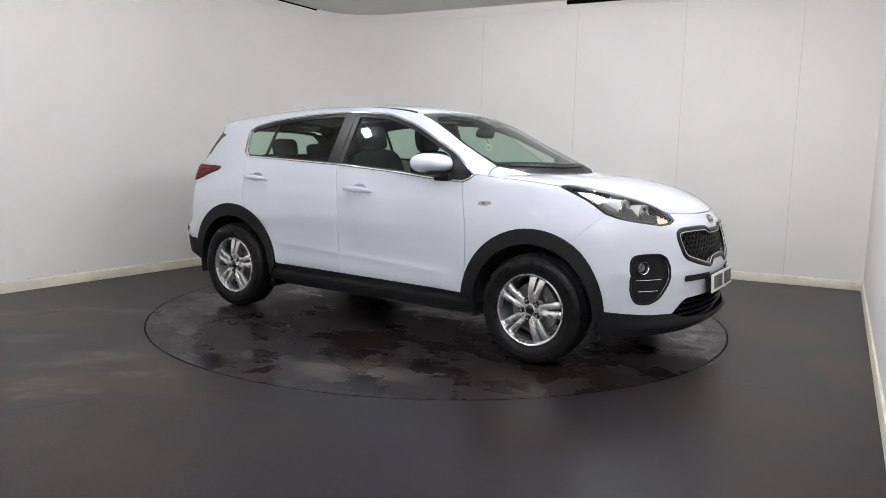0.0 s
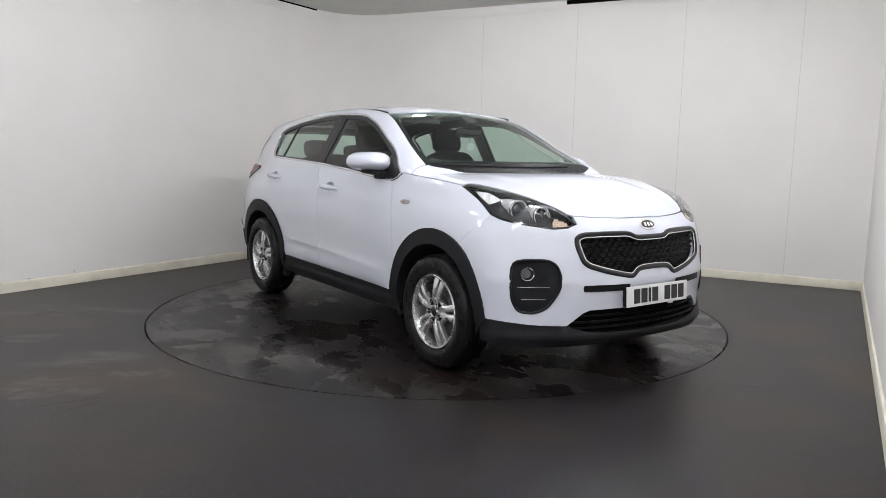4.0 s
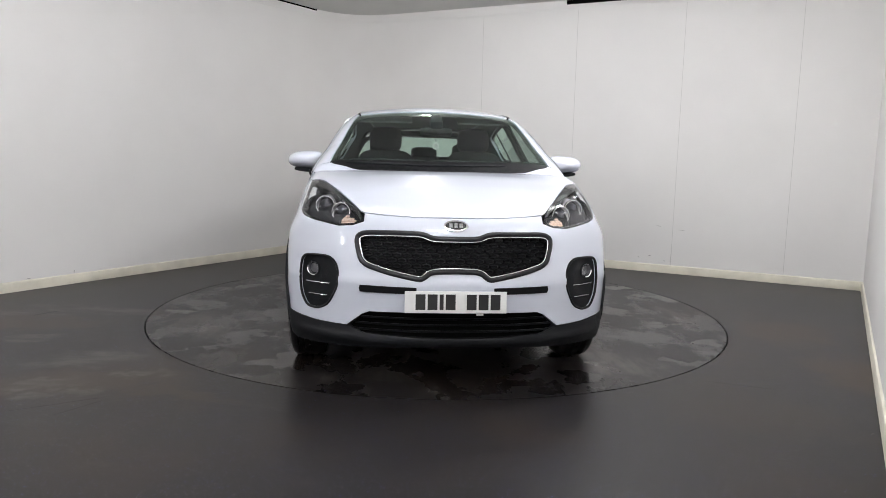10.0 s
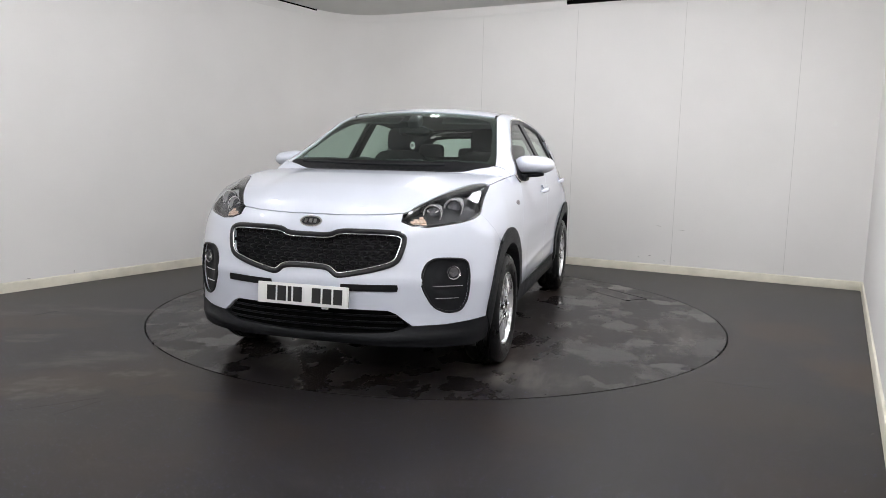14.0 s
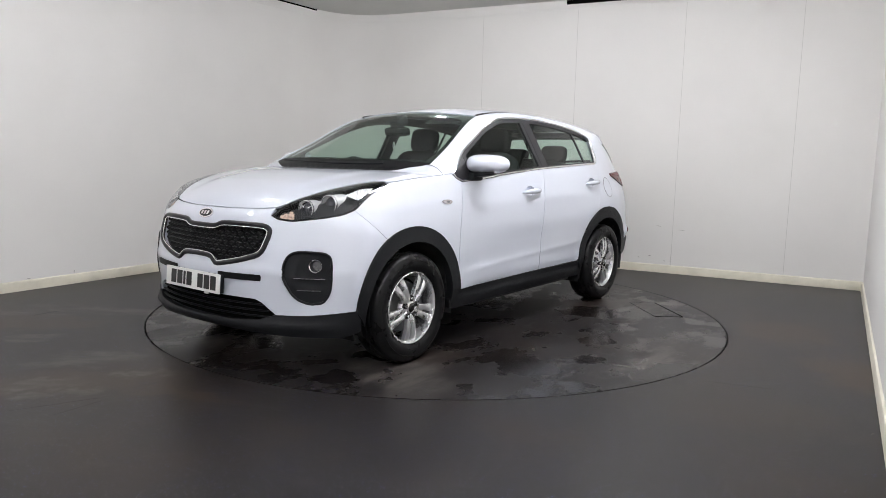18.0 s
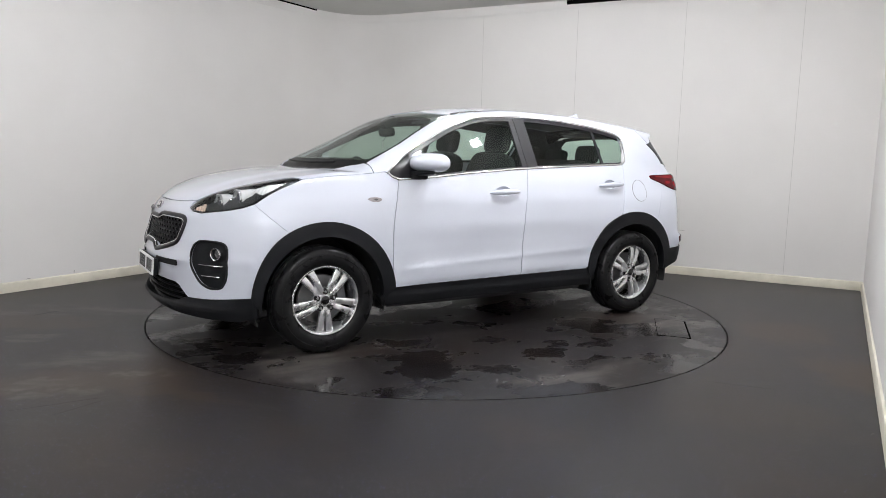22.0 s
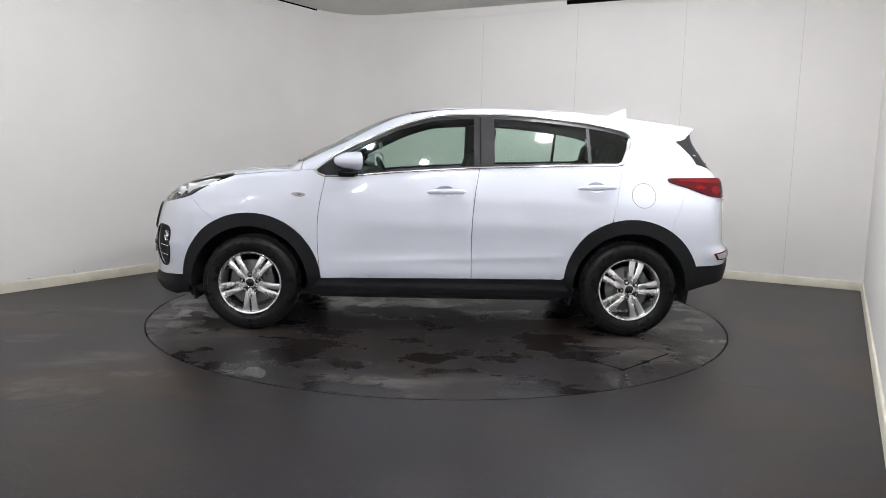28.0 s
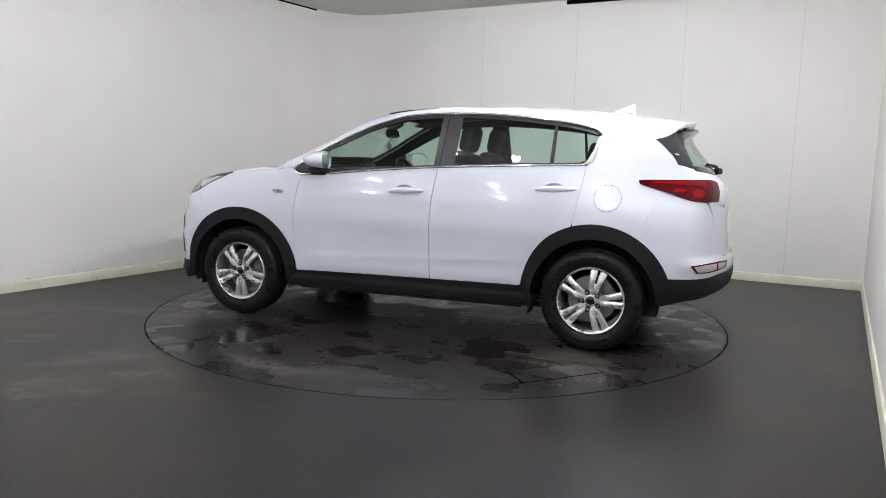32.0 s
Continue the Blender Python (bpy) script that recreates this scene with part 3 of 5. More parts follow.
def to_loop(q):
    """Rays round the whole car from its middle line, from one side over the top to the other."""
    a = q[:, 1] / 0.7
    o = np.stack([q[:, 0], np.zeros(len(q)), np.full(len(q), 0.9)], 1)
    return meet(o, np.stack([np.zeros(len(q)), np.cos(a), np.sin(a)], 1), 0.0, 1.4)


def to_over(q):
    """As to_loop, but traced from outside."""
    a = q[:, 1] / 0.7
    o = np.stack([q[:, 0], np.zeros(len(q)), np.full(len(q), 0.9)], 1)
    d = np.stack([np.zeros(len(q)), np.cos(a), np.sin(a)], 1)
    t = np.full(len(q), 1.1)
    for _ in range(70):
        t = t - np.clip(skin(o + d * t[:, None]) * 0.6, -0.02, 0.2)
    return o + d * t[:, None]


def roof_z(x, y):
    y2 = np.array([y * y])
    return float((cubic(TOPX, TOPZ, np.array([x]) + np.interp(x, BOWX, BOWB) * y2) - np.interp(x, CRNX, CRNC) * y2)[0])


def side_grad(P, e=0.14):
    """The slope of the side alone, averaged over some way: plain glass, evenly curved both ways."""
    x, z = P[:, 0], P[:, 2]
    mid = np.full(len(P), 1.33)
    gx = (half_width(x + e, mid) - half_width(x - e, mid)) / (2 * e) - 0.05 * x
    gz = (half_width(x, mid + e) - half_width(x, mid - e)) / (2 * e) - 0.45 * (z - 1.33)
    g = np.stack([-gx, np.ones(len(P)), -gz], 1)
    return g / np.linalg.norm(g, axis=1, keepdims=True)


def loop(x, y, z):
    return (x, math.atan2(z - 0.9, y) * 0.7)


def girth(x, y, z):
    return (x, math.atan2(z - 0.9, y - 0.2) * 0.7)


def sy(x, z):
    return float(to_side(np.array([[x, z]]))[0, 1])


def tz(x, y):
    return float(to_top(np.array([[x, y]]))[0, 2])


def nose(x, y, z):
    return (math.atan2(y, x - AX) * AR, z)


def tail(x, y, z):
    return (math.atan2(y, -AX - x) * AR, z)


def on_nose(x, z):
    """The nose coordinates of the point of the side at x and z."""
    return nose(x, sy(x, z), z)


def on_tail(x, z):
    return tail(x, sy(x, z), z)


def resample(pts, step):
    p = np.array(pts, float)
    keep = [0]
    for i in range(1, len(p)):
        if np.hypot(*(p[i] - p[keep[-1]])) > 1e-4:
            keep.append(i)
    p = p[keep]
    if np.hypot(*(p[0] - p[-1])) < 1e-4:
        p = p[:-1]
    out = []
    for i in range(len(p)):
        a, b = p[i], p[(i + 1) % len(p)]
        k = max(1, int(np.ceil(np.hypot(*(b - a)) / step)))
        out += [a + (b - a) * j / k for j in range(k)]
    return np.array(out)


def within(q, poly):
    x, y = q[:, 0], q[:, 1]
    inside = np.zeros(len(q), bool)
    j = len(poly) - 1
    for i in range(len(poly)):
        (xi, yi), (xj, yj) = poly[i], poly[j]
        if yi != yj:
            inside ^= ((yi > y) != (yj > y)) & (x < (xj - xi) * (y - yi) / (yj - yi) + xi)
        j = i
    return inside


def shrink(poly, gap):
    """Moves an outline inwards by gap."""
    if not gap:
        return poly
    p = poly
    area = np.sum(p[:, 0] * np.roll(p[:, 1], -1) - np.roll(p[:, 0], -1) * p[:, 1])
    d = np.roll(p, -1, 0) - np.roll(p, 1, 0)
    d /= np.maximum(np.linalg.norm(d, axis=1, keepdims=True), 1e-9)
    nrm = np.stack([-d[:, 1], d[:, 0]], 1) * (1 if area > 0 else -1)
    return p + nrm * gap


def fill(outline, step, gap=0.0, holes=()):
    from mathutils.geometry import delaunay_2d_cdt
    rim = shrink(resample(outline, step * 0.6), gap)
    rings = [rim] + [resample(h, step * 0.6) for h in holes]
    lo, hi = rim.min(0), rim.max(0)
    gx, gy = np.meshgrid(np.arange(lo[0], hi[0], step), np.arange(lo[1], hi[1], step * 0.9))
    gx[1::2] += step / 2
    g = np.stack([gx.ravel(), gy.ravel()], 1)
    ok = within(g, rim)
    for h in rings[1:]:
        ok &= ~within(g, h)
    g = g[ok]
    allrim = np.concatenate(rings)
    if len(g):
        far = np.ones(len(g), bool)
        for k in range(0, len(g), 2000):
            d = np.hypot(g[k:k + 2000, None, 0] - allrim[None, :, 0], g[k:k + 2000, None, 1] - allrim[None, :, 1])
            far[k:k + 2000] = d.min(1) > step * 0.45
        g = g[far]
    pts = np.concatenate([allrim, g])
    edges, s = [], 0
    for r in rings:
        edges += [(s + i, s + (i + 1) % len(r)) for i in range(len(r))]
        s += len(r)
    v, _, f, _, _, _ = delaunay_2d_cdt([Vector(q) for q in pts], edges, [], 0, 1e-6)
    v = np.array([tuple(q) for q in v])
    f = np.array([tuple(t) for t in f if len(t) == 3])
    c = v[f].mean(1)
    ok = within(c, rim)
    for h in rings[1:]:
        ok &= ~within(c, h)
    return v, f[ok]


def patch(name, outline, onto, material, step=0.03, offset=0.0, thick=0.012, gap=0.002, mirror=False, holes=(), inner=None, relief=None, calm=8e-3):
    """A panel of the car's skin inside an outline, folded in by thick at its edges. inner: a lining material for its back."""
    q, f = fill(outline, step, gap, holes)
    P = onto(q)
    nrm = side_grad(P) if calm is None else grad(P, calm)
    rise = np.full(len(P), float(offset))
    if relief is not None:
        rise = rise + relief(q)
    flat = P
    P = P + nrm * rise[:, None]
    if relief is not None:
        def facing(V):
            n = np.cross(V[f[:, 1]] - V[f[:, 0]], V[f[:, 2]] - V[f[:, 0]])
            n *= np.sign((n * nrm[f[:, 0]]).sum(1))[:, None]
            out = np.zeros_like(V)
            for k in range(3):
                np.add.at(out, f[:, k], n)
            return out / np.maximum(np.linalg.norm(out, axis=1, keepdims=True), 1e-12)
        nrm = nrm + facing(P) - facing(flat)
        nrm = nrm / np.maximum(np.linalg.norm(nrm, axis=1, keepdims=True), 1e-9)
    if mirror:
        P, nrm = P * [1, -1, 1], nrm * [1, -1, 1]
    a, b, c = P[f[:, 0]], P[f[:, 1]], P[f[:, 2]]
    flip = (np.cross(b - a, c - a) * nrm[f[:, 0]]).sum(1) < 0
    f = np.where(flip[:, None], f[:, ::-1], f)
    verts, normals, faces, fm = [P], [nrm], [tuple(t) for t in f], [0] * len(f)
    if thick:
        seen = {}
        for t in f:
            for k in range(3):
                e = (t[k], t[(k + 1) % 3])
                seen[e] = 1
        edge = [e for e in seen if (e[1], e[0]) not in seen]
        n0 = len(P)
        ids = sorted({i for e in edge for i in e})
        at = {v: i for i, v in enumerate(ids)}
        lipn = np.zeros((len(ids), 3))
        for u, w in edge:
            d = P[w] - P[u]
            o = np.cross(d, nrm[u])
            o /= max(np.linalg.norm(o), 1e-9)
            lipn[at[u]] += o
            lipn[at[w]] += o
        lipn /= np.maximum(np.linalg.norm(lipn, axis=1, keepdims=True), 1e-9)
        k = len(ids)
        r = min(0.0015, thick * 0.2)
        base, bn = P[ids], nrm[ids]
        soft = bn * 0.7 + lipn * 0.7
        soft /= np.linalg.norm(soft, axis=1, keepdims=True)
        verts += [base + lipn * r - bn * r, base - bn * thick]
        normals += [lipn, lipn]
        for u, w in edge:
            faces.append((w, u, n0 + at[u], n0 + at[w]))
            faces.append((n0 + at[w], n0 + at[u], n0 + k + at[u], n0 + k + at[w]))
            fm += [0, 0]
    if inner is not None:
        n1 = sum(len(v) for v in verts)
        verts.append(P - nrm * max(thick, 0.004))
        normals.append(-nrm)
        faces += [tuple(int(i) + n1 for i in t[::-1]) for t in f]
        fm += [1] * len(f)
    mats = [material] + ([inner] if inner is not None else [])
    return mesh_of(name, np.concatenate(verts), [tuple(int(i) for i in t) for t in faces], mats, True, np.concatenate(normals), fm)


def line_on(pts, onto, offset=0.0, mirror=False):
    """Points on the skin, lifted by offset."""
    P = onto(np.array(pts, float))
    P = P + grad(P) * offset
    return P * [1, -1, 1] if mirror else P


# ---- the car ----
FX, RX, HZ = 1.335, -1.335, 0.334
CAR = new("car")
tagged(CAR, "white compact sport utility car with black lower cladding", "car")

BELT = curve([(0.81, 1.088), (0.567, 1.103), (0.317, 1.128), (0.0, 1.152), (-0.283, 1.170), (-0.896, 1.196), (-1.228, 1.207)], 6)
CROWN = curve([(0.862, 1.150), (0.714, 1.258), (0.527, 1.352), (0.340, 1.440), (0.189, 1.492), (0.030, 1.529), (-0.282, 1.545), (-0.595, 1.538), (-0.909, 1.510), (-1.124, 1.481), (-1.265, 1.452)], 5)
OPENING = curve([(0.884, 1.132), (0.862, 1.108), (0.81, 1.088)], 4)[:-1] + BELT + curve([(-1.228, 1.207), (-1.290, 1.230), (-1.315, 1.290), (-1.338, 1.390), (-1.318, 1.428), (-1.265, 1.452)], 4)[1:-1] + CROWN[::-1]
WSIDE = [(0.985, 0.735), (0.85, 0.712), (0.70, 0.678), (0.50, 0.632), (0.30, 0.588), (0.235, 0.570)]
ROOFY = [(0.235, 0.570), (0.0, 0.556), (-0.5, 0.548), (-1.0, 0.528), (-1.4, 0.500), (-1.588, 0.482)]
DOOR_FRONT = curve([(0.845, 0.378), (0.864, 0.589), (0.860, 0.825), (0.815, 1.083)])
GAP_B = curve([(-0.214, 0.388), (-0.209, 0.69), (-0.221, 0.926), (-0.254, 1.1685)])
DOOR_REAR = curve([(-1.196, 0.835), (-1.231, 1.027), (-1.262, 1.206)])
HLLOW = curve([(1.448, 1.087), (1.60, 1.024), (1.680, 0.984), (1.758, 0.936)], 6)
WING_TOP = curve([(1.448, 1.087), (1.25, 1.108), (1.05, 1.122), (0.985, 1.129)], 6)
SEAM = curve([(1.758, 0.936), (1.66, 0.842), (1.566, 0.765)], 6)


def between(line, a, b):
    """The part of a line whose first coordinate lies between a and b."""
    return [q for q in line if min(a, b) <= q[0] <= max(a, b)]


def arch(cx, r, a0, a1):
    """A wheel arch line, slimmer towards its front foot."""
    line = []
    for i in range(31):
        a = a0 + (a1 - a0) * i / 30
        q = r - (0.030 if r > 0.45 else 0.0) * min(max((52 - a) / 44, 0), 1)
        line.append((cx + q * math.cos(radians(a)), HZ + q * math.sin(radians(a))))
    return line


def bumper_relief(q):
    return 0.016 * np.exp(-((q[:, 1] - 0.590) / 0.045) ** 4) * np.clip((0.865 - np.abs(q[:, 0])) / 0.07, 0, 1)


def door_relief(q):
    """The lower door tucks in below a crease."""
    x, z = q[:, 0], q[:, 1]
    d = z - (0.527 - 0.043 * x)
    rise = 0.013 * np.exp(-np.clip(d, 0, None) / 0.08) - 0.17 * np.clip(-d, 0, None)
    return rise * np.clip((0.80 - x) / 0.18, 0, 1) * np.clip((x + 0.95) / 0.18, 0, 1)


HANDLES = ((0.105, -0.164, 0.994, 1.004), (-0.943, -1.215, 1.040, 1.050))
CUPS = [arc((x0 + x1) / 2 + 0.012, (z0 + z1) / 2 + 0.008, 0.066, 0, 360, 32, 0.036)[:-1] for x0, x1, z0, z1 in HANDLES]
for side in (False, True):
    # front door
    o = DOOR_FRONT + between(BELT, 0.80, -0.247)[::1] + GAP_B[::-1] + curve([(-0.214, 0.388), (0.3, 0.383), (0.845, 0.378)])[1:-1]
    door = part("front_door", patch("front_door", o, to_side, M_PAINT, 0.015, mirror=side, gap=0.0034, holes=[CUPS[0]], relief=door_relief), CAR)
    o2 = GAP_B + between(BELT, -0.262, -1.25) + DOOR_REAR[::-1] + arch(RX, 0.484, 74, 8)[1:-1] + curve([(-0.846, 0.393), (-0.5, 0.390), (-0.214, 0.388)])
    rdoor = part("rear_door", patch("rear_door", o2, to_side, M_PAINT, 0.015, mirror=side, gap=0.0034, holes=[CUPS[1]], relief=door_relief), CAR)
    # door handles: a bar over a scooped cup
    for d, cup, (x0, x1, z0, z1) in ((door, CUPS[0], HANDLES[0]), (rdoor, CUPS[1], HANDLES[1])):
        ts = np.linspace(0, 1, 17)
        bar = [(x0 + (x1 - x0) * t, z0 + (z1 - z0) * t) for t in ts]
        P = to_side(np.array(bar))
        P = P + grad(P) * np.array([0.002 + 0.034 * math.sin(math.pi * t) ** 0.6 for t in ts])[:, None]
        P = P * [1, -1, 1] if side else P
        part("handle", tube("handle", P, [0.003 + 0.0165 * math.sin(math.pi * t) ** 0.42 for t in ts], M_PAINT, 12, 0.7), d, "white painted pull handle")
        cx, cz = (x0 + x1) / 2 + 0.012, (z0 + z1) / 2 + 0.008
        part("handle_cup", patch("handle_cup", cup, to_side, M_PAINT, 0.007, 0.0, 0.0, 0, side,
                                 relief=lambda q, cx=cx, cz=cz: -0.034 * np.clip(1 - ((q[:, 0] - cx) / 0.066) ** 4 - ((q[:, 1] - cz) / 0.036) ** 4, 0, 1)), d)
    # front wing
    o = DOOR_FRONT[::-1] + arch(FX, 0.484, 172, 63) + SEAM[::-1] + HLLOW[::-1] + WING_TOP[:-3] + [(0.905, 1.137), (0.865, 1.112), (0.83, 1.092)]
    wing = part("front_wing", patch("front_wing", o, to_side, M_PAINT, 0.022, mirror=side, gap=0.0026), CAR)
    rep = curve([(1.048, 0.964), (1.028, 0.973), (0.985, 0.974), (0.955, 0.968), (0.950, 0.958), (0.975, 0.948), (1.015, 0.950), (1.048, 0.964)], 5)[:-1]
    lamp = part("side_repeater", patch("side_repeater", rep, to_side, M_CLEAR, 0.012, 0.004, 0.006, 0, side), wing, "clear side indicator lamp")
    part("bulb", patch("bulb", arc(0.990, 0.961, 0.013, 0, 360, 16, 0.006), to_side, M_HOUSING, 0.01, 0.0055, 0.002, 0, side), lamp)
    # side frame: screen pillar, roof rail, rear quarter
    def gs(pts):
        return [girth(x, sy(x, z), z) for x, z in pts]
    top = [girth(x, y, tz(x, y)) for x, y in curve(WSIDE, 5) + curve(ROOFY, 5)[1:]]
    frame_o = gs([(0.900, 1.139), (0.980, 1.1295)]) + top + gs(curve([(-1.590, 1.520), (-1.655, 1.435), (-1.703, 1.386)], 5)) \
        + gs(curve([(-1.703, 1.386), (-1.785, 1.320), (-1.888, 1.232), (-1.968, 1.132), (-1.998, 1.05), (-1.99, 1.00)], 5)[1:] + curve([(-1.735, 1.050), (-1.66, 0.90), (-1.606, 0.742)], 5) + arch(RX, 0.484, 124, 74) + DOOR_REAR) \
        + gs(curve([(-1.264, 1.2075), (-1.292, 1.230), (-1.317, 1.290), (-1.340, 1.390), (-1.320, 1.430), (-1.265, 1.454)], 4)[:-1] + CROWN[::-1] + [(0.886, 1.132)])
    part("side_frame", patch("side_frame", frame_o, to_girth, M_PAINT, 0.022, thick=0.03, gap=0.001, mirror=side, inner=M_TRIM), CAR, "white body side with roof rail and rear quarter")
    # chrome surround of the side windows
    P = line_on(OPENING, to_side, 0.004, side)
    part("window_surround", tube("window_surround", P, 0.0075, M_CHROME, 8, 0.7, closed=True), CAR, "thin chrome window surround")
    wedge = [(-1.334, 1.405), (-1.341, 1.388), (-1.318, 1.290), (-1.287, 1.226), (-1.222, 1.206), (-1.262, 1.238), (-1.290, 1.297), (-1.317, 1.388)]
    part("chrome_wedge", patch("chrome_wedge", wedge, to_side, M_ALLOY, 0.015, 0.004, 0.008, 0, side), CAR, "silver wedge at the rear of the windows")
    # glass and black pillars inside the surround
    ins = shrink(resample(OPENING, 0.02), 0.006)

    def cut(x0, x1, low=0.0, top=0.0, lean=0.0):
        """The band of the window opening between x0 and x1, set in from its bottom and top; its far end leans."""
        poly = np.array(ins)
        lo, hi = [], []
        for x in np.linspace(x0, x1, 40):
            zs = []
            for i in range(len(poly)):
                (a, b), (c, d) = poly[i], poly[(i + 1) % len(poly)]
                if (a - x) * (c - x) <= 0 and a != c:
                    zs.append(b + (d - b) * (x - a) / (c - a))
            if len(zs) >= 2 and max(zs) - min(zs) > low + top + 0.004:
                w = lean * ((x - x0) / (x1 - x0)) ** 4
                lo.append((x + w * (min(zs) + low - 1.17), min(zs) + low))
                hi.append((x + w * (max(zs) - top - 1.17), max(zs) - top))
        return lo + hi[::-1]
    part("sail_panel", patch("sail_panel", cut(0.875, 0.705), to_side, M_PILLAR, 0.03, -0.004, 0.01, 0, side), CAR, "black triangle at the mirror foot")
    part("front_window", patch("front_window", cut(0.69, -0.235, 0.006, 0.016), to_side, M_GLASS, 0.03, -0.010, 0.0, 0, side, calm=None), door, "green tinted door glass")
    part("window_frame", patch("window_frame", cut(0.702, -0.258), to_side, M_PILLAR, 0.03, -0.003, 0.014, 0, side, calm=None, holes=[cut(0.670, -0.218, 0.012, 0.022)], inner=M_TRIM), door, "black door window frame and pillar")
    part("rear_window", patch("rear_window", cut(-0.350, -1.03, 0.006, 0.016), to_side, M_GLASS, 0.03, -0.010, 0.0, 0, side, calm=None), rdoor, "green tinted door glass")
    part("quarter_window", patch("quarter_window", cut(-1.034, -1.318, 0.006, 0.016), to_side, M_GLASS, 0.03, -0.010, 0.0, 0, side, calm=None), rdoor, "small dark fixed rear glass")
    part("window_frame", patch("window_frame", cut(-0.265, -1.335), to_side, M_PILLAR, 0.03, -0.003, 0.014, 0, side, calm=None, holes=[cut(-0.360, -1.308, 0.012, 0.022)], inner=M_TRIM), rdoor, "black door window frame and pillar")
    part("window_divider", patch("window_divider", cut(-1.020, -1.046, 0.010, 0.020, 0.02), to_side, M_PILLAR, 0.03, -0.005, 0.010, 0, side), rdoor)
    part("centre_pillar", patch("centre_pillar", cut(-0.230, -0.345), to_side, M_DARK, 0.03, -0.022, 0.02, 0, side, inner=M_TRIM), CAR, "dark pillar between the doors")
    # cladding
    for cx, a0, a1, nm in ((FX, 184, -4 + 8, "front"), (RX, 180 - 22, -4, "rear")):
        if nm == "front":
            ring = arch(cx, 0.495, 174, 6) + arch(cx, 0.405, -6, 186)
        else:
            ring = arch(cx, 0.500, 159, 6) + arch(cx, 0.405, -6, 180)
        part("wheel_arch_trim", patch("wheel_arch_trim", ring, to_side, M_CLAD, 0.03, 0.014, 0.05, 0, side, inner=M_DARK), CAR, "wide matt black wheel arch trim")
    o = curve([(0.862, 0.380), (0.3, 0.384), (-0.3, 0.390), (-0.86, 0.395)], 6) + [(-0.95, 0.33), (-0.93, 0.272)] + curve([(-0.93, 0.272), (0.0, 0.272), (0.92, 0.262)], 6) + [(0.95, 0.32)]
    part("sill_trim", patch("sill_trim", o, to_side, M_CLAD, 0.016, 0.012, 0.09, 0, side, relief=lambda q: 0.014 / (1 + np.exp((q[:, 1] - 0.338) / 0.006)) - 0.014), CAR, "matt black sill cladding")
    # fuel flap on one side only
    if not side:
        flap = arc(-1.409, 1.002, 0.083, 0, 360, 40)
        part("fuel_flap", patch("fuel_flap", flap, to_side, M_PAINT, 0.02, 0.0012, 0.003, 0, side), CAR, "round white fuel flap")
        ring = line_on(arc(-1.409, 1.002, 0.0845, 0, 360, 40)[:-1], to_side, 0.0002, side)
        part("flap_gap", tube("flap_gap", ring, 0.0018, M_HOUSING, 6, closed=True), CAR)
    # tail lamp: long red wedge
    tl = [on_tail(x, z) for x, z in curve([(-1.594, 1.108), (-1.604, 1.121), (-1.75, 1.125), (-1.90, 1.128), (-1.975, 1.129)], 5)] + [tail(-2.07, 0.64, 1.126), tail(-2.10, 0.58, 1.115), tail(-2.115, 0.57, 1.06), tail(-2.10, 0.60, 0.995)] \
        + [on_tail(x, z) for x, z in curve([(-1.985, 0.993), (-1.90, 1.006), (-1.78, 1.046), (-1.640, 1.085), (-1.600, 1.098)], 5)]
    lamp = part("tail_lamp", patch("tail_lamp", tl, to_tail, M_RED, 0.02, 0.010, 0.014, 0, side), CAR, "long red tail lamp")
    band = [on_tail(x, z) for x, z in curve([(-1.66, 1.112), (-1.85, 1.118), (-1.985, 1.119)], 5) + curve([(-1.99, 1.092), (-1.85, 1.096), (-1.68, 1.105)], 5)]
    part("light_bar", patch("light_bar", band, to_tail, M_REDDARK, 0.02, 0.0125, 0.003, 0, side), lamp)
    # two brighter red ovals: the lamp's inner glow put into the colour
    for x0, x1, z0, z1 in ((-1.80, -1.875, 1.048, 1.074), (-1.915, -1.985, 1.020, 1.072)):
        cell = [on_tail(x, z) for x, z in arc((x0 + x1) / 2, (z0 + z1) / 2, abs(x1 - x0) / 2, 0, 360, 18, (z1 - z0) / 2)[:-1]]
        part("lamp_cell", patch("lamp_cell", cell, to_tail, M_REDDARK, 0.012, 0.0118, 0.002, 0, side), lamp)
    # rear reflector in the bumper
    ro = [on_tail(x, z) for x, z in ((-1.93, 0.600), (-2.00, 0.608), (-2.06, 0.611))] + [tail(-2.12, 0.66, 0.612), tail(-2.157, 0.528, 0.606), tail(-2.15, 0.575, 0.574), tail(-2.10, 0.70, 0.561)] + [on_tail(-2.02, 0.554), on_tail(-1.965, 0.555)]
    refl = part("rear_reflector", patch("rear_reflector", ro, to_tail, M_RED, 0.012, 0.004, 0.02, 0, side, relief=bumper_relief), CAR, "red framed bumper lamp")
    ri = [on_tail(x, z) for x, z in ((-1.950, 0.595), (-2.00, 0.601))] + [tail(-2.10, 0.715, 0.603), tail(-2.095, 0.72, 0.569)] + [on_tail(-2.02, 0.561), on_tail(-1.972, 0.562)]
    part("lamp_lens", patch("lamp_lens", ri, to_tail, M_CLEAR, 0.012, 0.0055, 0.003, 0, side, relief=bumper_relief), refl, "clear reversing lens")
    ri = [tail(-2.11, 0.69, 0.603), tail(-2.145, 0.56, 0.600), tail(-2.14, 0.595, 0.578), tail(-2.105, 0.695, 0.570)]
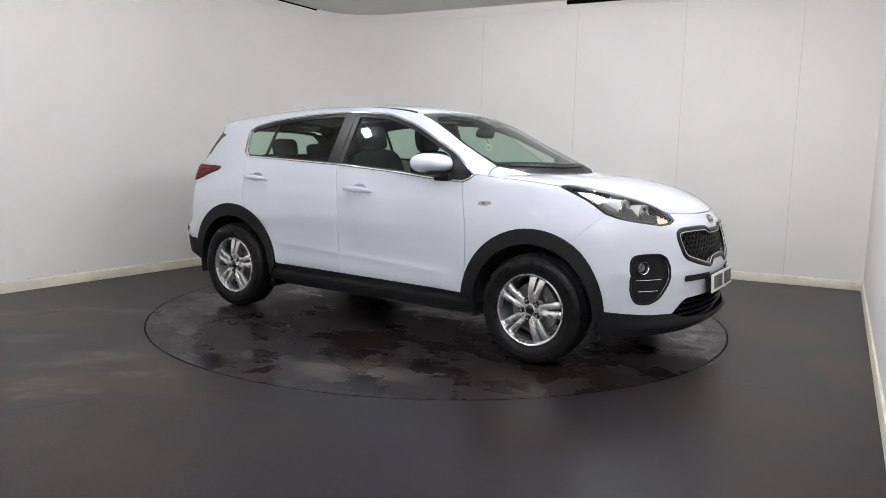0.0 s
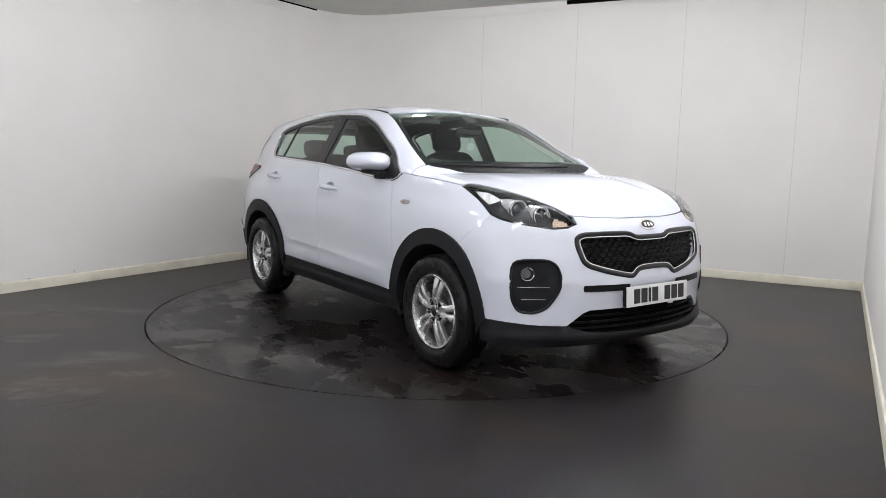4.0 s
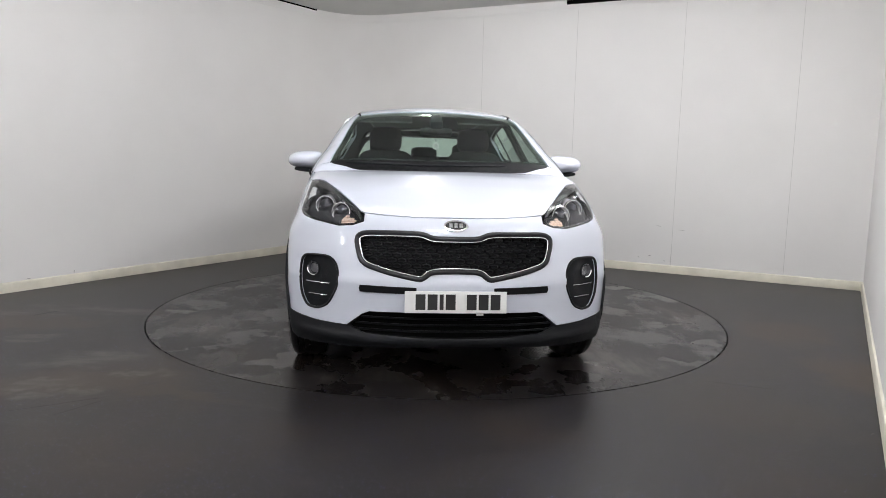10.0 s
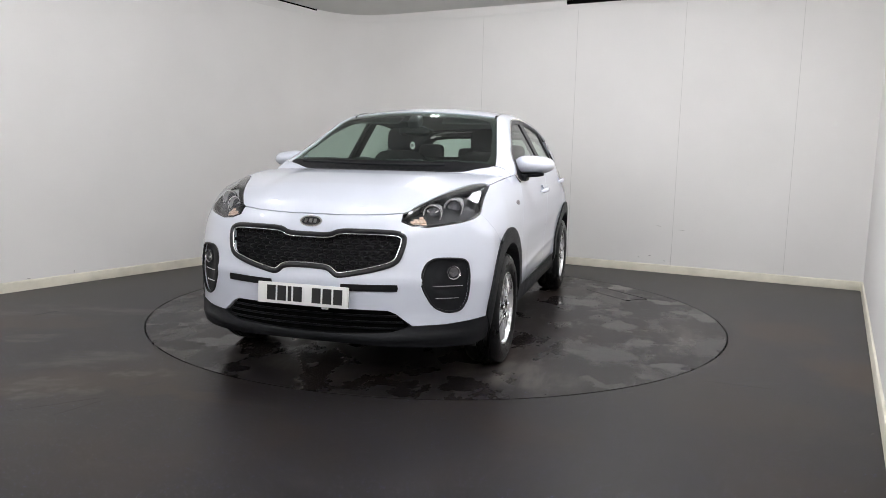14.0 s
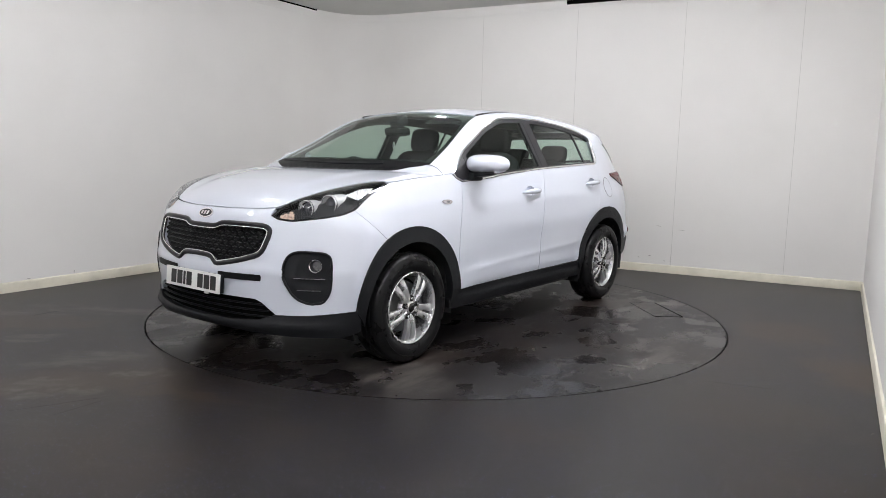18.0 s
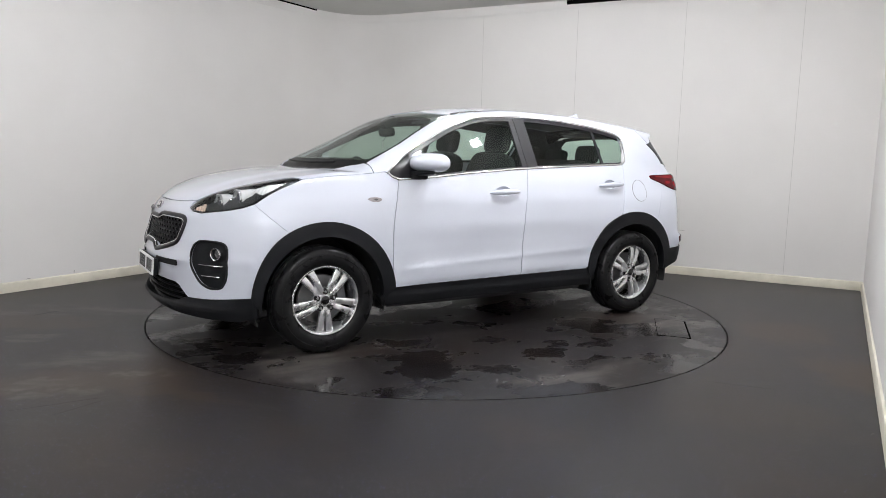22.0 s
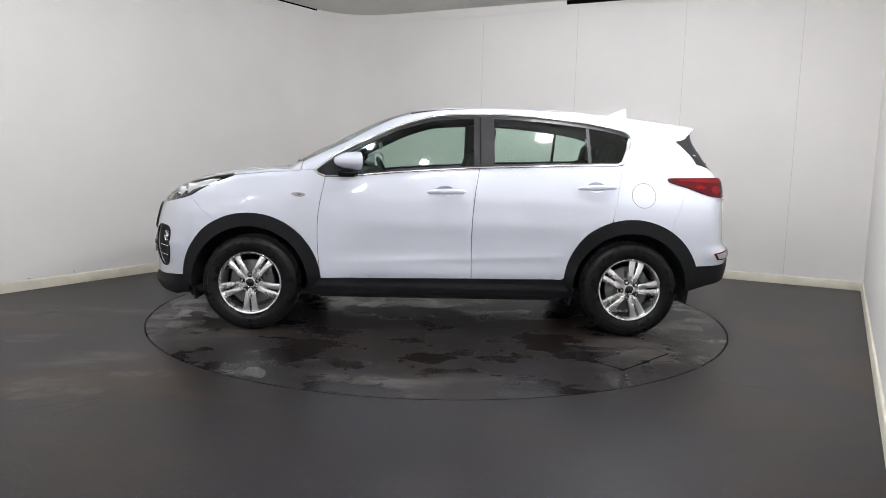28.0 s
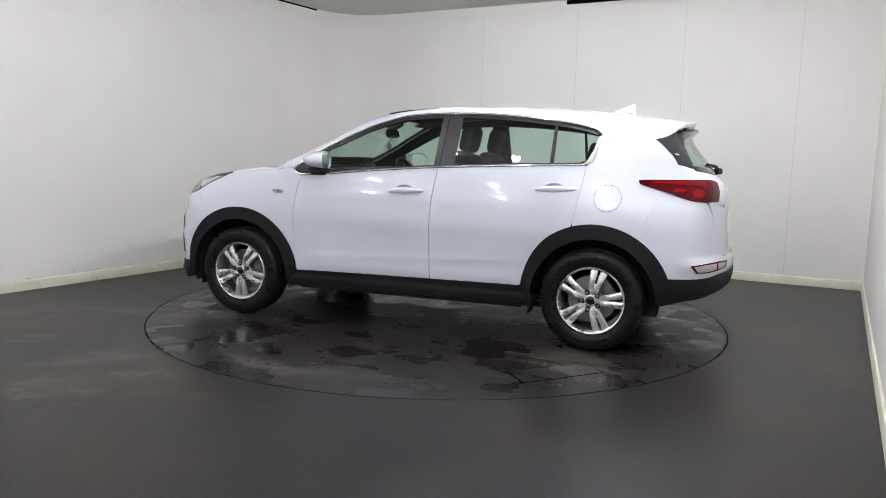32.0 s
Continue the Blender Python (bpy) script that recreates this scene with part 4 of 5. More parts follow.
    part("lamp_lens", patch("lamp_lens", ri, to_tail, M_CLEAR, 0.012, 0.0055, 0.003, 0, side, relief=bumper_relief), refl)


def to_rear(q):
    o = np.stack([np.full(len(q), -1.0), q[:, 0], q[:, 1]], 1)
    return meet(o, np.tile([-1.0, 0.0, 0.0], (len(q), 1)), 0.0, 1.6)


def to_front(q):
    o = np.stack([np.full(len(q), 1.0), q[:, 0], q[:, 1]], 1)
    return meet(o, np.tile([1.0, 0.0, 0.0], (len(q), 1)), 0.0, 1.6)


def both(line):
    """Closes a half outline, given from the middle outwards, with its mirror image."""
    return line + [(-a, b) for a, b in line[::-1]]


# bonnet, screen, roof, spoiler
HLUP = [(1.985, 0.497), (1.885, 0.558), (1.77, 0.615), (1.62, 0.682), (1.52, 0.728), (1.455, sy(1.455, 1.086) - 0.002)]
hood_half = curve([(2.092, 0.0), (2.086, 0.15), (2.072, 0.245), (2.046, 0.36), (2.008, 0.468)], 6) + curve(HLUP, 5) \
    + [(x, sy(x, z) - 0.001) for x, z in WING_TOP] + curve([(0.995, 0.722), (1.040, 0.675), (1.135, 0.50), (1.200, 0.25), (1.220, 0.0)], 6)
hood = hood_half + [(a, -b) for a, b in hood_half[::-1]]


def hood_relief(q):
    y = np.abs(q[:, 1])
    edge = 0.40 + 0.10 * (2.1 - q[:, 0])
    fade = np.clip((q[:, 0] - 1.15) / 0.3, 0, 1) * np.clip((2.05 - q[:, 0]) / 0.3, 0, 1)
    return 0.009 * fade / (1 + np.exp((y - edge) / 0.022))


part("bonnet", patch("bonnet", hood, to_top, M_PAINT, 0.025, 0.0, 0.014, 0.0018, relief=hood_relief), CAR, "white bonnet with two soft ridges")
cowl_half = curve([(1.225, 0.0), (1.205, 0.25), (1.140, 0.50), (1.044, 0.678), (1.000, 0.724), (0.975, 0.742)], 5) + curve([(0.955, 0.735), (1.02, 0.5), (1.065, 0.25), (1.08, 0.0)], 5)
part("cowl", patch("cowl", cowl_half + [(a, -b) for a, b in cowl_half[::-1]], to_top, M_GRILLE, 0.03, -0.008, 0.01, 0), CAR, "black scuttle below the windscreen")
scr_half = curve([(1.085, 0.0), (1.068, 0.25), (1.022, 0.50), (0.960, 0.733)], 5) + curve(WSIDE, 5)[1:] + curve([(0.262, 0.50), (0.29, 0.25), (0.30, 0.0)], 5)
scr = scr_half + [(a, -b) for a, b in scr_half[::-1]]
part("windscreen", patch("windscreen", scr, to_top, M_GLASS, 0.04, -0.004, 0.0, 0.002), CAR, "large green tinted windscreen")
inner_half = curve([(1.062, 0.0), (1.047, 0.25), (0.998, 0.50), (0.945, 0.675)], 5) + curve([(0.83, 0.672), (0.70, 0.642), (0.50, 0.597), (0.395, 0.560)], 5) + curve([(0.365, 0.50), (0.395, 0.25), (0.405, 0.0)], 5)
part("screen_border", patch("screen_border", scr, to_top, M_BLACK, 0.03, -0.009, 0.006, 0.002, holes=[inner_half + [(a, -b) for a, b in inner_half[::-1]]], inner=M_TRIM), CAR, "black border of the windscreen")
roof_half = curve([(0.300, 0.0), (0.29, 0.25), (0.262, 0.50), (0.235, 0.562)], 5) + [(x, y - 0.006) for x, y in curve(ROOFY, 5)] + curve([(-1.592, 0.474), (-1.630, 0.25), (-1.637, 0.0)], 5)
part("roof", patch("roof", roof_half + [(a, -b) for a, b in roof_half[::-1]], to_top, M_PAINT, 0.035, 0.0, 0.03, 0.003, inner=M_LINING), CAR, "white roof skin")
for sg in (1, -1):
    P = to_top(np.array([(x, sg * (y - 0.001)) for x, y in curve(ROOFY, 5)]))
    fade = np.clip(np.linspace(1, -2.2, len(P)), 0, 1)
    P[:, 2] += 0.003 * fade - 0.004
    part("roof_strip", tube("roof_strip", P, [0.0045 + 0.007 * f for f in fade], M_BLACK, 8), CAR, "black roof joint strip")
spo = [loop(x, sy(x, z), z) for x, z in curve([(-1.590, 1.520), (-1.655, 1.435), (-1.705, 1.388)], 5) + curve([(-1.75, 1.408), (-1.795, 1.438)], 3)] \
    + [loop(x, y, roof_z(x, y)) for x, y in curve([(-1.830, 0.575), (-1.870, 0.45), (-1.905, 0.25), (-1.915, 0.0)], 5)]
spo = spo + [(a, math.pi * 0.7 - b) for a, b in spo[::-1]] + [loop(x, y, tz(x, y)) for x, y in curve([(-1.590, -0.485), (-1.632, -0.25), (-1.64, 0.0), (-1.632, 0.25), (-1.590, 0.485)], 4)]
part("roof_spoiler", patch("roof_spoiler", spo, to_over, M_PAINT, 0.025, 0.003, 0.028, 0.001, inner=M_BLACK), CAR, "white roof spoiler over the rear glass")
for sg in (1, -1):
    blade = [(sg * a, b) for a, b in ((0.672, 1.384), (0.60, 1.425), (0.50, 1.428), (0.59, 1.36), (0.64, 1.27), (0.68, 1.20), (0.712, 1.225), (0.694, 1.315))]
    part("rear_pillar_blade", patch("rear_pillar_blade", blade, to_rear, M_PILLAR, 0.03, 0.004, 0.012, 0), CAR, "gloss black blade beside the rear glass")
fin = bmesh.new()
for x, w, z in ((-1.33, 0.002, 1.600), (-1.40, 0.016, 1.618), (-1.455, 0.013, 1.650), (-1.475, 0.010, 1.654), (-1.485, 0.020, 1.590), (-1.33, 0.02, 1.585)):
    for sgn in (1, -1):
        fin.verts.new((x, sgn * w, z))
bmesh.ops.convex_hull(fin, input=fin.verts[:])
part("antenna_fin", sharpen(from_bm("antenna_fin", fin, M_PAINT)), CAR, "white shark fin aerial")

# rear: glass, tailgate, bumper
ys = np.linspace(-0.55, 0.55, 23)
bow = [0.17 * y * y + 0.16 * y ** 4 for y in ys]
under = [(-1.896 + k, y, 1.452) for k, y in zip(bow, ys)] + [(-1.840 + k, y, 1.470) for k, y in zip(bow, ys)] + [(-1.80 + k, y, roof_z(-1.80 + k, y) - 0.034) for k, y in zip(bow, ys)]
part("rear_header", mesh_of("rear_header", under, [(r * 23 + i, r * 23 + i + 1, r * 23 + i + 24, r * 23 + i + 23) for r in (0, 1) for i in range(22)], M_PILLAR), CAR, "black panel under the spoiler")
rg_half = curve([(0.0, 1.456), (0.3, 1.453), (0.545, 1.436)], 5) + curve([(0.605, 1.39), (0.665, 1.30), (0.705, 1.228)], 5) + curve([(0.675, 1.192), (0.35, 1.165), (0.0, 1.160)], 5)


part("rear_glass", patch("rear_glass", both(rg_half), to_rear, M_GLASS, 0.04, 0.002, 0.0, 0), CAR, "dark sloping rear window")
rgi = shrink(resample(both(rg_half), 0.03), 0.024)
part("rear_glass_border", patch("rear_glass_border", both(rg_half), to_rear, M_BLACK, 0.03, -0.003, 0.01, 0, holes=[rgi], inner=M_TRIM), CAR)
tg_half = curve([(0.0, 1.155), (0.35, 1.160), (0.675, 1.187)], 5) + [(0.712, 1.216), (0.735, 1.20), (0.75, 1.13)] + curve([(0.735, 1.05), (0.70, 0.98), (0.66, 0.90), (0.635, 0.75), (0.60, 0.660)], 5) + curve([(0.56, 0.640), (0.3, 0.632), (0.0, 0.630)], 5)
gate = part("tailgate", patch("tailgate", both(tg_half), to_rear, M_PAINT, 0.03, 0.0, 0.02, 0.001), CAR, "white tailgate")
part("badge", box("badge", (0.010, 0.13, 0.018), M_CHROME, pose(-2.118, 0.46, 0.965), 0.002), gate, "chrome model lettering drawn as a bar")
part("badge", box("badge", (0.010, 0.12, 0.055), M_CHROME, pose(-2.145, 0, 1.04), 0.004), gate, "chrome oval emblem")
part("rear_plate", box("rear_plate", (0.012, 0.52, 0.111), M_PLATE, pose(-2.160, 0, 0.83), 0.003), gate, "number plate")
part("rear_wiper", tube("rear_wiper", [(-2.085, 0.02, 1.185), (-2.06, 0.10, 1.215), (-2.00, 0.40, 1.228)], 0.011, M_CLAD), CAR, "black rear wiper")
part("wiper_hub", blob("wiper_hub", (0.06, 0.06, 0.045), M_BLACK, pose(-2.080, 0.02, 1.182)), CAR)
rb = [tail(-2.2, 0.0, 0.625)] + [tail(-2.18, y, 0.635) for y in (0.3, 0.56)] + [tail(-2.13, 0.61, 0.665), tail(-2.09, 0.64, 0.75), tail(-2.05, 0.665, 0.90), tail(-2.0, 0.705, 0.98)] \
    + [on_tail(x, z) for x, z in [(-1.985, 0.997), (-1.85, 1.02)] + curve([(-1.736, 1.050), (-1.661, 0.90), (-1.607, 0.742)], 5)] + [on_tail(x, z) for x, z in arch(RX, 0.484, 124, 157)] \
    + [on_tail(-1.80, 0.502), tail(-1.95, 0.80, 0.51), tail(-2.10, 0.62, 0.53), tail(-2.2, 0.3, 0.53), tail(-2.23, 0.0, 0.53)]


part("rear_bumper", patch("rear_bumper", both(rb), to_tail, M_PAINT, 0.03, 0.0, 0.02, 0.001, relief=bumper_relief), CAR, "white rear bumper")
rc_ = [tail(-2.23, 0.0, 0.535), tail(-2.2, 0.3, 0.535), tail(-2.10, 0.62, 0.535), tail(-1.95, 0.80, 0.515)] + [on_tail(-1.80, 0.508), on_tail(-1.745, 0.505)] + [on_tail(x, z) for x, z in arch(RX, 0.42, 156, 172)[2:]] \
    + [on_tail(-1.757, 0.329), on_tail(-1.91, 0.375), tail(-2.065, 0.76, 0.405), tail(-2.16, 0.5, 0.435), tail(-2.2, 0.25, 0.447), tail(-2.215, 0.0, 0.450)]
part("rear_lower_trim", patch("rear_lower_trim", both(rc_), to_tail, M_CLAD, 0.03, 0.010, 0.06, 0), CAR, "matt black lower rear bumper")

# nose: bumper with the openings cut out
NOSE_UP = [nose(x, y, tz(x, y) - 0.003) for x, y in ((2.092, 0), (2.086, 0.15), (2.072, 0.245), (2.046, 0.36), (2.008, 0.468))]
HL_LOW = [(2.028, 0.464, 0.902), (2.018, 0.520, 0.880), (1.985, 0.592, 0.873), (1.94, 0.655, 0.883), (1.87, 0.735, 0.897), (1.80, 0.789, 0.914)]
WHITE_LOW = [nose(2.19, 0.0, 0.446), nose(2.17, 0.30, 0.446), nose(2.14, 0.44, 0.444), nose(2.13, 0.48, 0.428), nose(2.09, 0.56, 0.362), nose(2.0, 0.72, 0.362)]
bump_half = NOSE_UP + [nose(*q) for q in HL_LOW] + [on_nose(x, z) for x, z in SEAM] + [on_nose(x, z) for x, z in arch(FX, 0.484, 62, 7)] + [on_nose(1.83, 0.378)] + WHITE_LOW[::-1]
GRILLE = [(0.0, 0.828), (0.118, 0.828), (0.170, 0.852), (0.32, 0.853), (0.470, 0.850), (0.508, 0.828), (0.508, 0.785), (0.482, 0.690), (0.35, 0.650), (0.190, 0.617), (0.165, 0.622), (0.125, 0.658), (0.0, 0.662)]
FOG = [(0.620, 0.692), (0.660, 0.718), (0.778, 0.713), (0.806, 0.690), (0.817, 0.60), (0.809, 0.50), (0.778, 0.436), (0.715, 0.430), (0.655, 0.462), (0.603, 0.572), (0.602, 0.640)]


def rounded(poly, k=2):
    """Rounds an outline's corners by cutting them."""
    p = [np.array(q, float) for q in poly]
    for _ in range(k):
        out = []
        for i in range(len(p)):
            a, b = p[i], p[(i + 1) % len(p)]
            out += [a + (b - a) * 0.2, a + (b - a) * 0.8]
        p = out
    return [tuple(q) for q in p]


def front_to_nose(poly):
    P = to_front(np.array(poly, float))
    return [nose(*q) for q in P]


gr = rounded(both(GRILLE), 2)
fogr = rounded(FOG, 2)
holes = [front_to_nose(gr), front_to_nose(fogr), front_to_nose([(-a, b) for a, b in fogr])]


def nose_relief(q):
    """A crease below the headlamps and a dished band under the grille."""
    z, s = q[:, 1], np.abs(q[:, 0])
    return 0.006 * np.exp(-((z - 0.60) / 0.03) ** 2) * (s < 0.9)


part("front_bumper", patch("front_bumper", both(bump_half), to_nose, M_PAINT, 0.022, 0.0, 0.03, 0.0012, holes=holes, relief=nose_relief), CAR, "white front bumper and nose")
# slot either side of the plate
for sg in (1, -1):
    sl = [(sg * a, b) for a, b in [(0.20, 0.579), (0.486, 0.582), (0.490, 0.566), (0.486, 0.550), (0.20, 0.547)]]
    part("slot", patch("slot", sl, to_front, M_GRILLE, 0.02, 0.009, 0.01, 0), CAR, "narrow black slot beside the plate")
# grille: dark mesh of lozenge cells in a chrome and black frame
back = shrink(resample(gr, 0.02), 0.004)
gr_part = part("grille", patch("grille", back, to_front, M_GRILLE, 0.03, -0.035, 0.0, 0), CAR, "black honeycomb grille in a chrome frame")
cells = []
for r in range(9):
    for c in range(-11, 12):
        y, z = (c + 0.5 * (r % 2)) * 0.050, 0.632 + r * 0.0265
        if within(np.array([[y, z]]), np.array(shrink(resample(gr, 0.02), 0.022)))[0]:
            cells.append((y, z))
cv, cf = [], []
P = to_front(np.array(cells))
for x, y, z in P:
    n0 = len(cv)
    for k in range(6):
        a = math.pi / 6 + k * math.pi / 3
        cv.append((x - 0.0290, y + 0.027 * math.cos(a), z + 0.0145 * math.sin(a)))
    for k in range(6):
        a = math.pi / 6 + k * math.pi / 3
        cv.append((x - 0.0215, y + 0.019 * math.cos(a), z + 0.0085 * math.sin(a)))
    cv.append((x - 0.0235, y, z - 0.002))
    for k in range(6):
        cf.append((n0 + k, n0 + (k + 1) % 6, n0 + 6 + (k + 1) % 6, n0 + 6 + k))
        cf.append((n0 + 6 + k, n0 + 6 + (k + 1) % 6, n0 + 12))
part("grille_mesh", mesh_of("grille_mesh", cv, cf, M_GRILLE, False), gr_part)
fr = shrink(resample(gr, 0.02), 0.002)
part("grille_surround", tube("grille_surround", line_on(fr, to_front, 0.0), 0.014, M_PILLAR, 8, closed=True), gr_part)
fr = shrink(resample(gr, 0.02), 0.017)
part("grille_chrome", tube("grille_chrome", line_on(fr, to_front, 0.002), 0.0045, M_CHROME, 8, closed=True), gr_part, "thin chrome grille line")
# emblem: plain oval
em = arc(0, 0.888, 0.062, 0, 360, 32, 0.025)
emb = part("emblem", patch("emblem", em, to_front, M_CHROME, 0.012, 0.010, 0.010, 0), CAR, "plain chrome oval emblem")
part("emblem_face", patch("emblem_face", arc(0, 0.888, 0.053, 0, 360, 32, 0.0185), to_front, M_INK, 0.012, 0.0115, 0.003, 0), emb)
for y in (-0.026, 0.0, 0.026):
    part("emblem_bar", patch("emblem_bar", [(y - 0.008, 0.879), (y + 0.008, 0.879), (y + 0.008, 0.897), (y - 0.008, 0.897)], to_front, M_CHROME, 0.01, 0.013, 0.002, 0), emb)
# plate on its plinth, unreadable bars in place of the number
plate = part("front_plate", box("front_plate", (0.008, 0.52, 0.111), M_PLATE, pose(2.232, 0, 0.513, 0, -4, 0), 0.003), CAR, "white number plate with black bars")
part("plate_plinth", box("plate_plinth", (0.03, 0.50, 0.105), M_CLAD, pose(2.212, 0, 0.510, 0, -4, 0), 0.004), CAR)
x = -0.205
for k, w in enumerate((0.050, 0.050, 0.020, 0.050, 0, 0.050, 0.050, 0.050)):
    if w:
        part("bar", box("bar", (0.002, w, 0.079), M_INK, pose(2.2365, x + w / 2, 0.514, 0, -4, 0)), plate)
    x += (w or 0.035) + 0.011
part("bar", box("bar", (0.002, 0.15, 0.006), M_INK, pose(2.2335, 0, 0.464, 0, -4, 0)), plate)
part("plate_tab", box("plate_tab", (0.01, 0.035, 0.010), M_STICKER, pose(2.226, 0.125, 0.450)), plate)
# lower intake and lip
it = [(0.0, 0.446), (0.30, 0.446), (0.44, 0.444), (0.482, 0.426), (0.552, 0.350), (0.50, 0.325), (0.25, 0.312), (0.0, 0.308)]
intake = part("lower_intake", patch("lower_intake", both(it), to_front, M_GAP, 0.04, -0.03, 0.0, 0), CAR, "dark lower intake")
for z in (0.345, 0.378, 0.411):
    w = 0.545 - max(0.0, z - 0.35) * 1.0
    P = line_on([(y, z) for y in np.linspace(-w, w, 21)], to_front, -0.014)
    part("slat", tube("slat", P, 0.005, M_GRILLE, 6, 2.0), intake)
lip = [nose(2.19, 0.0, 0.316), nose(2.17, 0.25, 0.319), nose(2.13, 0.46, 0.330), nose(2.09, 0.555, 0.362), nose(2.0, 0.72, 0.366), on_nose(1.83, 0.384), on_nose(1.79, 0.386)] \
    + [on_nose(x, z) for x, z in arch(FX, 0.43, 6, -9)] + [nose(1.82, 0.80, 0.243), nose(2.0, 0.66, 0.246), nose(2.10, 0.45, 0.254), nose(2.15, 0.2, 0.265), nose(2.16, 0.0, 0.268)]


def lip_relief(q):
    return 0.020 * np.exp(-((q[:, 1] - 0.300) / 0.022) ** 2) * np.exp(-(np.abs(q[:, 0]) / 0.75) ** 6)


part("front_lip", patch("front_lip", both(lip), to_nose, M_CLAD, 0.022, 0.008, 0.06, 0, relief=lip_relief), CAR, "matt black lower front lip")
# lamps in the corners of the bumper
for sg in (1, -1):
    m = sg < 0
    well = patch("fog_panel", fogr, to_front, M_CLAD, 0.02, -0.012, 0.0, 0, m, relief=lambda q: -0.018 * np.clip(1 - np.hypot((q[:, 0] - 0.735) / 0.07, (q[:, 1] - 0.60) / 0.12) ** 2, 0, 1))
    fog = part("fog_panel", well, CAR, "black corner panel with two chrome bars")
    part("fog_rim", tube("fog_rim", line_on(fogr, to_front, 0.0, m), 0.007, M_CLAD, 6, closed=True), fog)
    c = to_front(np.array([(0.742, 0.640)]))[0]
    d = Vector((0.86, 0.50 * sg, 0.0)).normalized()
    tm = Matrix.Translation((c[0] - 0.012, c[1] * sg, c[2])) @ d.to_track_quat("Y", "Z").to_matrix().to_4x4()
    ring = lathe("fog_ring", [(0.036, -0.03), (0.0395, 0.0), (0.036, 0.006), (0.032, 0.002), (0.030, -0.03)], M_CHROME, 32)
    ring.transform(tm)
    part("fog_ring", ring, fog, "chrome lamp ring")
    ln = lathe("fog_lens", [(0.0, -0.012), (0.018, -0.014), (0.031, -0.020)], M_HOUSING, 24)
    ln.transform(tm)
    part("fog_lens", ln, fog)
    for z, y0, y1 in ((0.572, 0.655, 0.790), (0.505, 0.668, 0.772)):
        P = line_on([(y, z - 0.02 * (y - y0)) for y in np.linspace(y0, y1, 9)], to_front, -0.012, m)
        part("chrome_bar", tube("chrome_bar", P, 0.0045, M_CHROME, 6, 1.5), fog)

# headlamps
HL = [nose(*q) for q in HL_LOW] + [on_nose(x, z) for x, z in HLLOW[::-1]] + [nose(x, y + 0.003, tz(x, y + 0.003)) for x, y in curve(HLUP, 4)[::-1]] + [nose(2.010, 0.470, 0.918)]
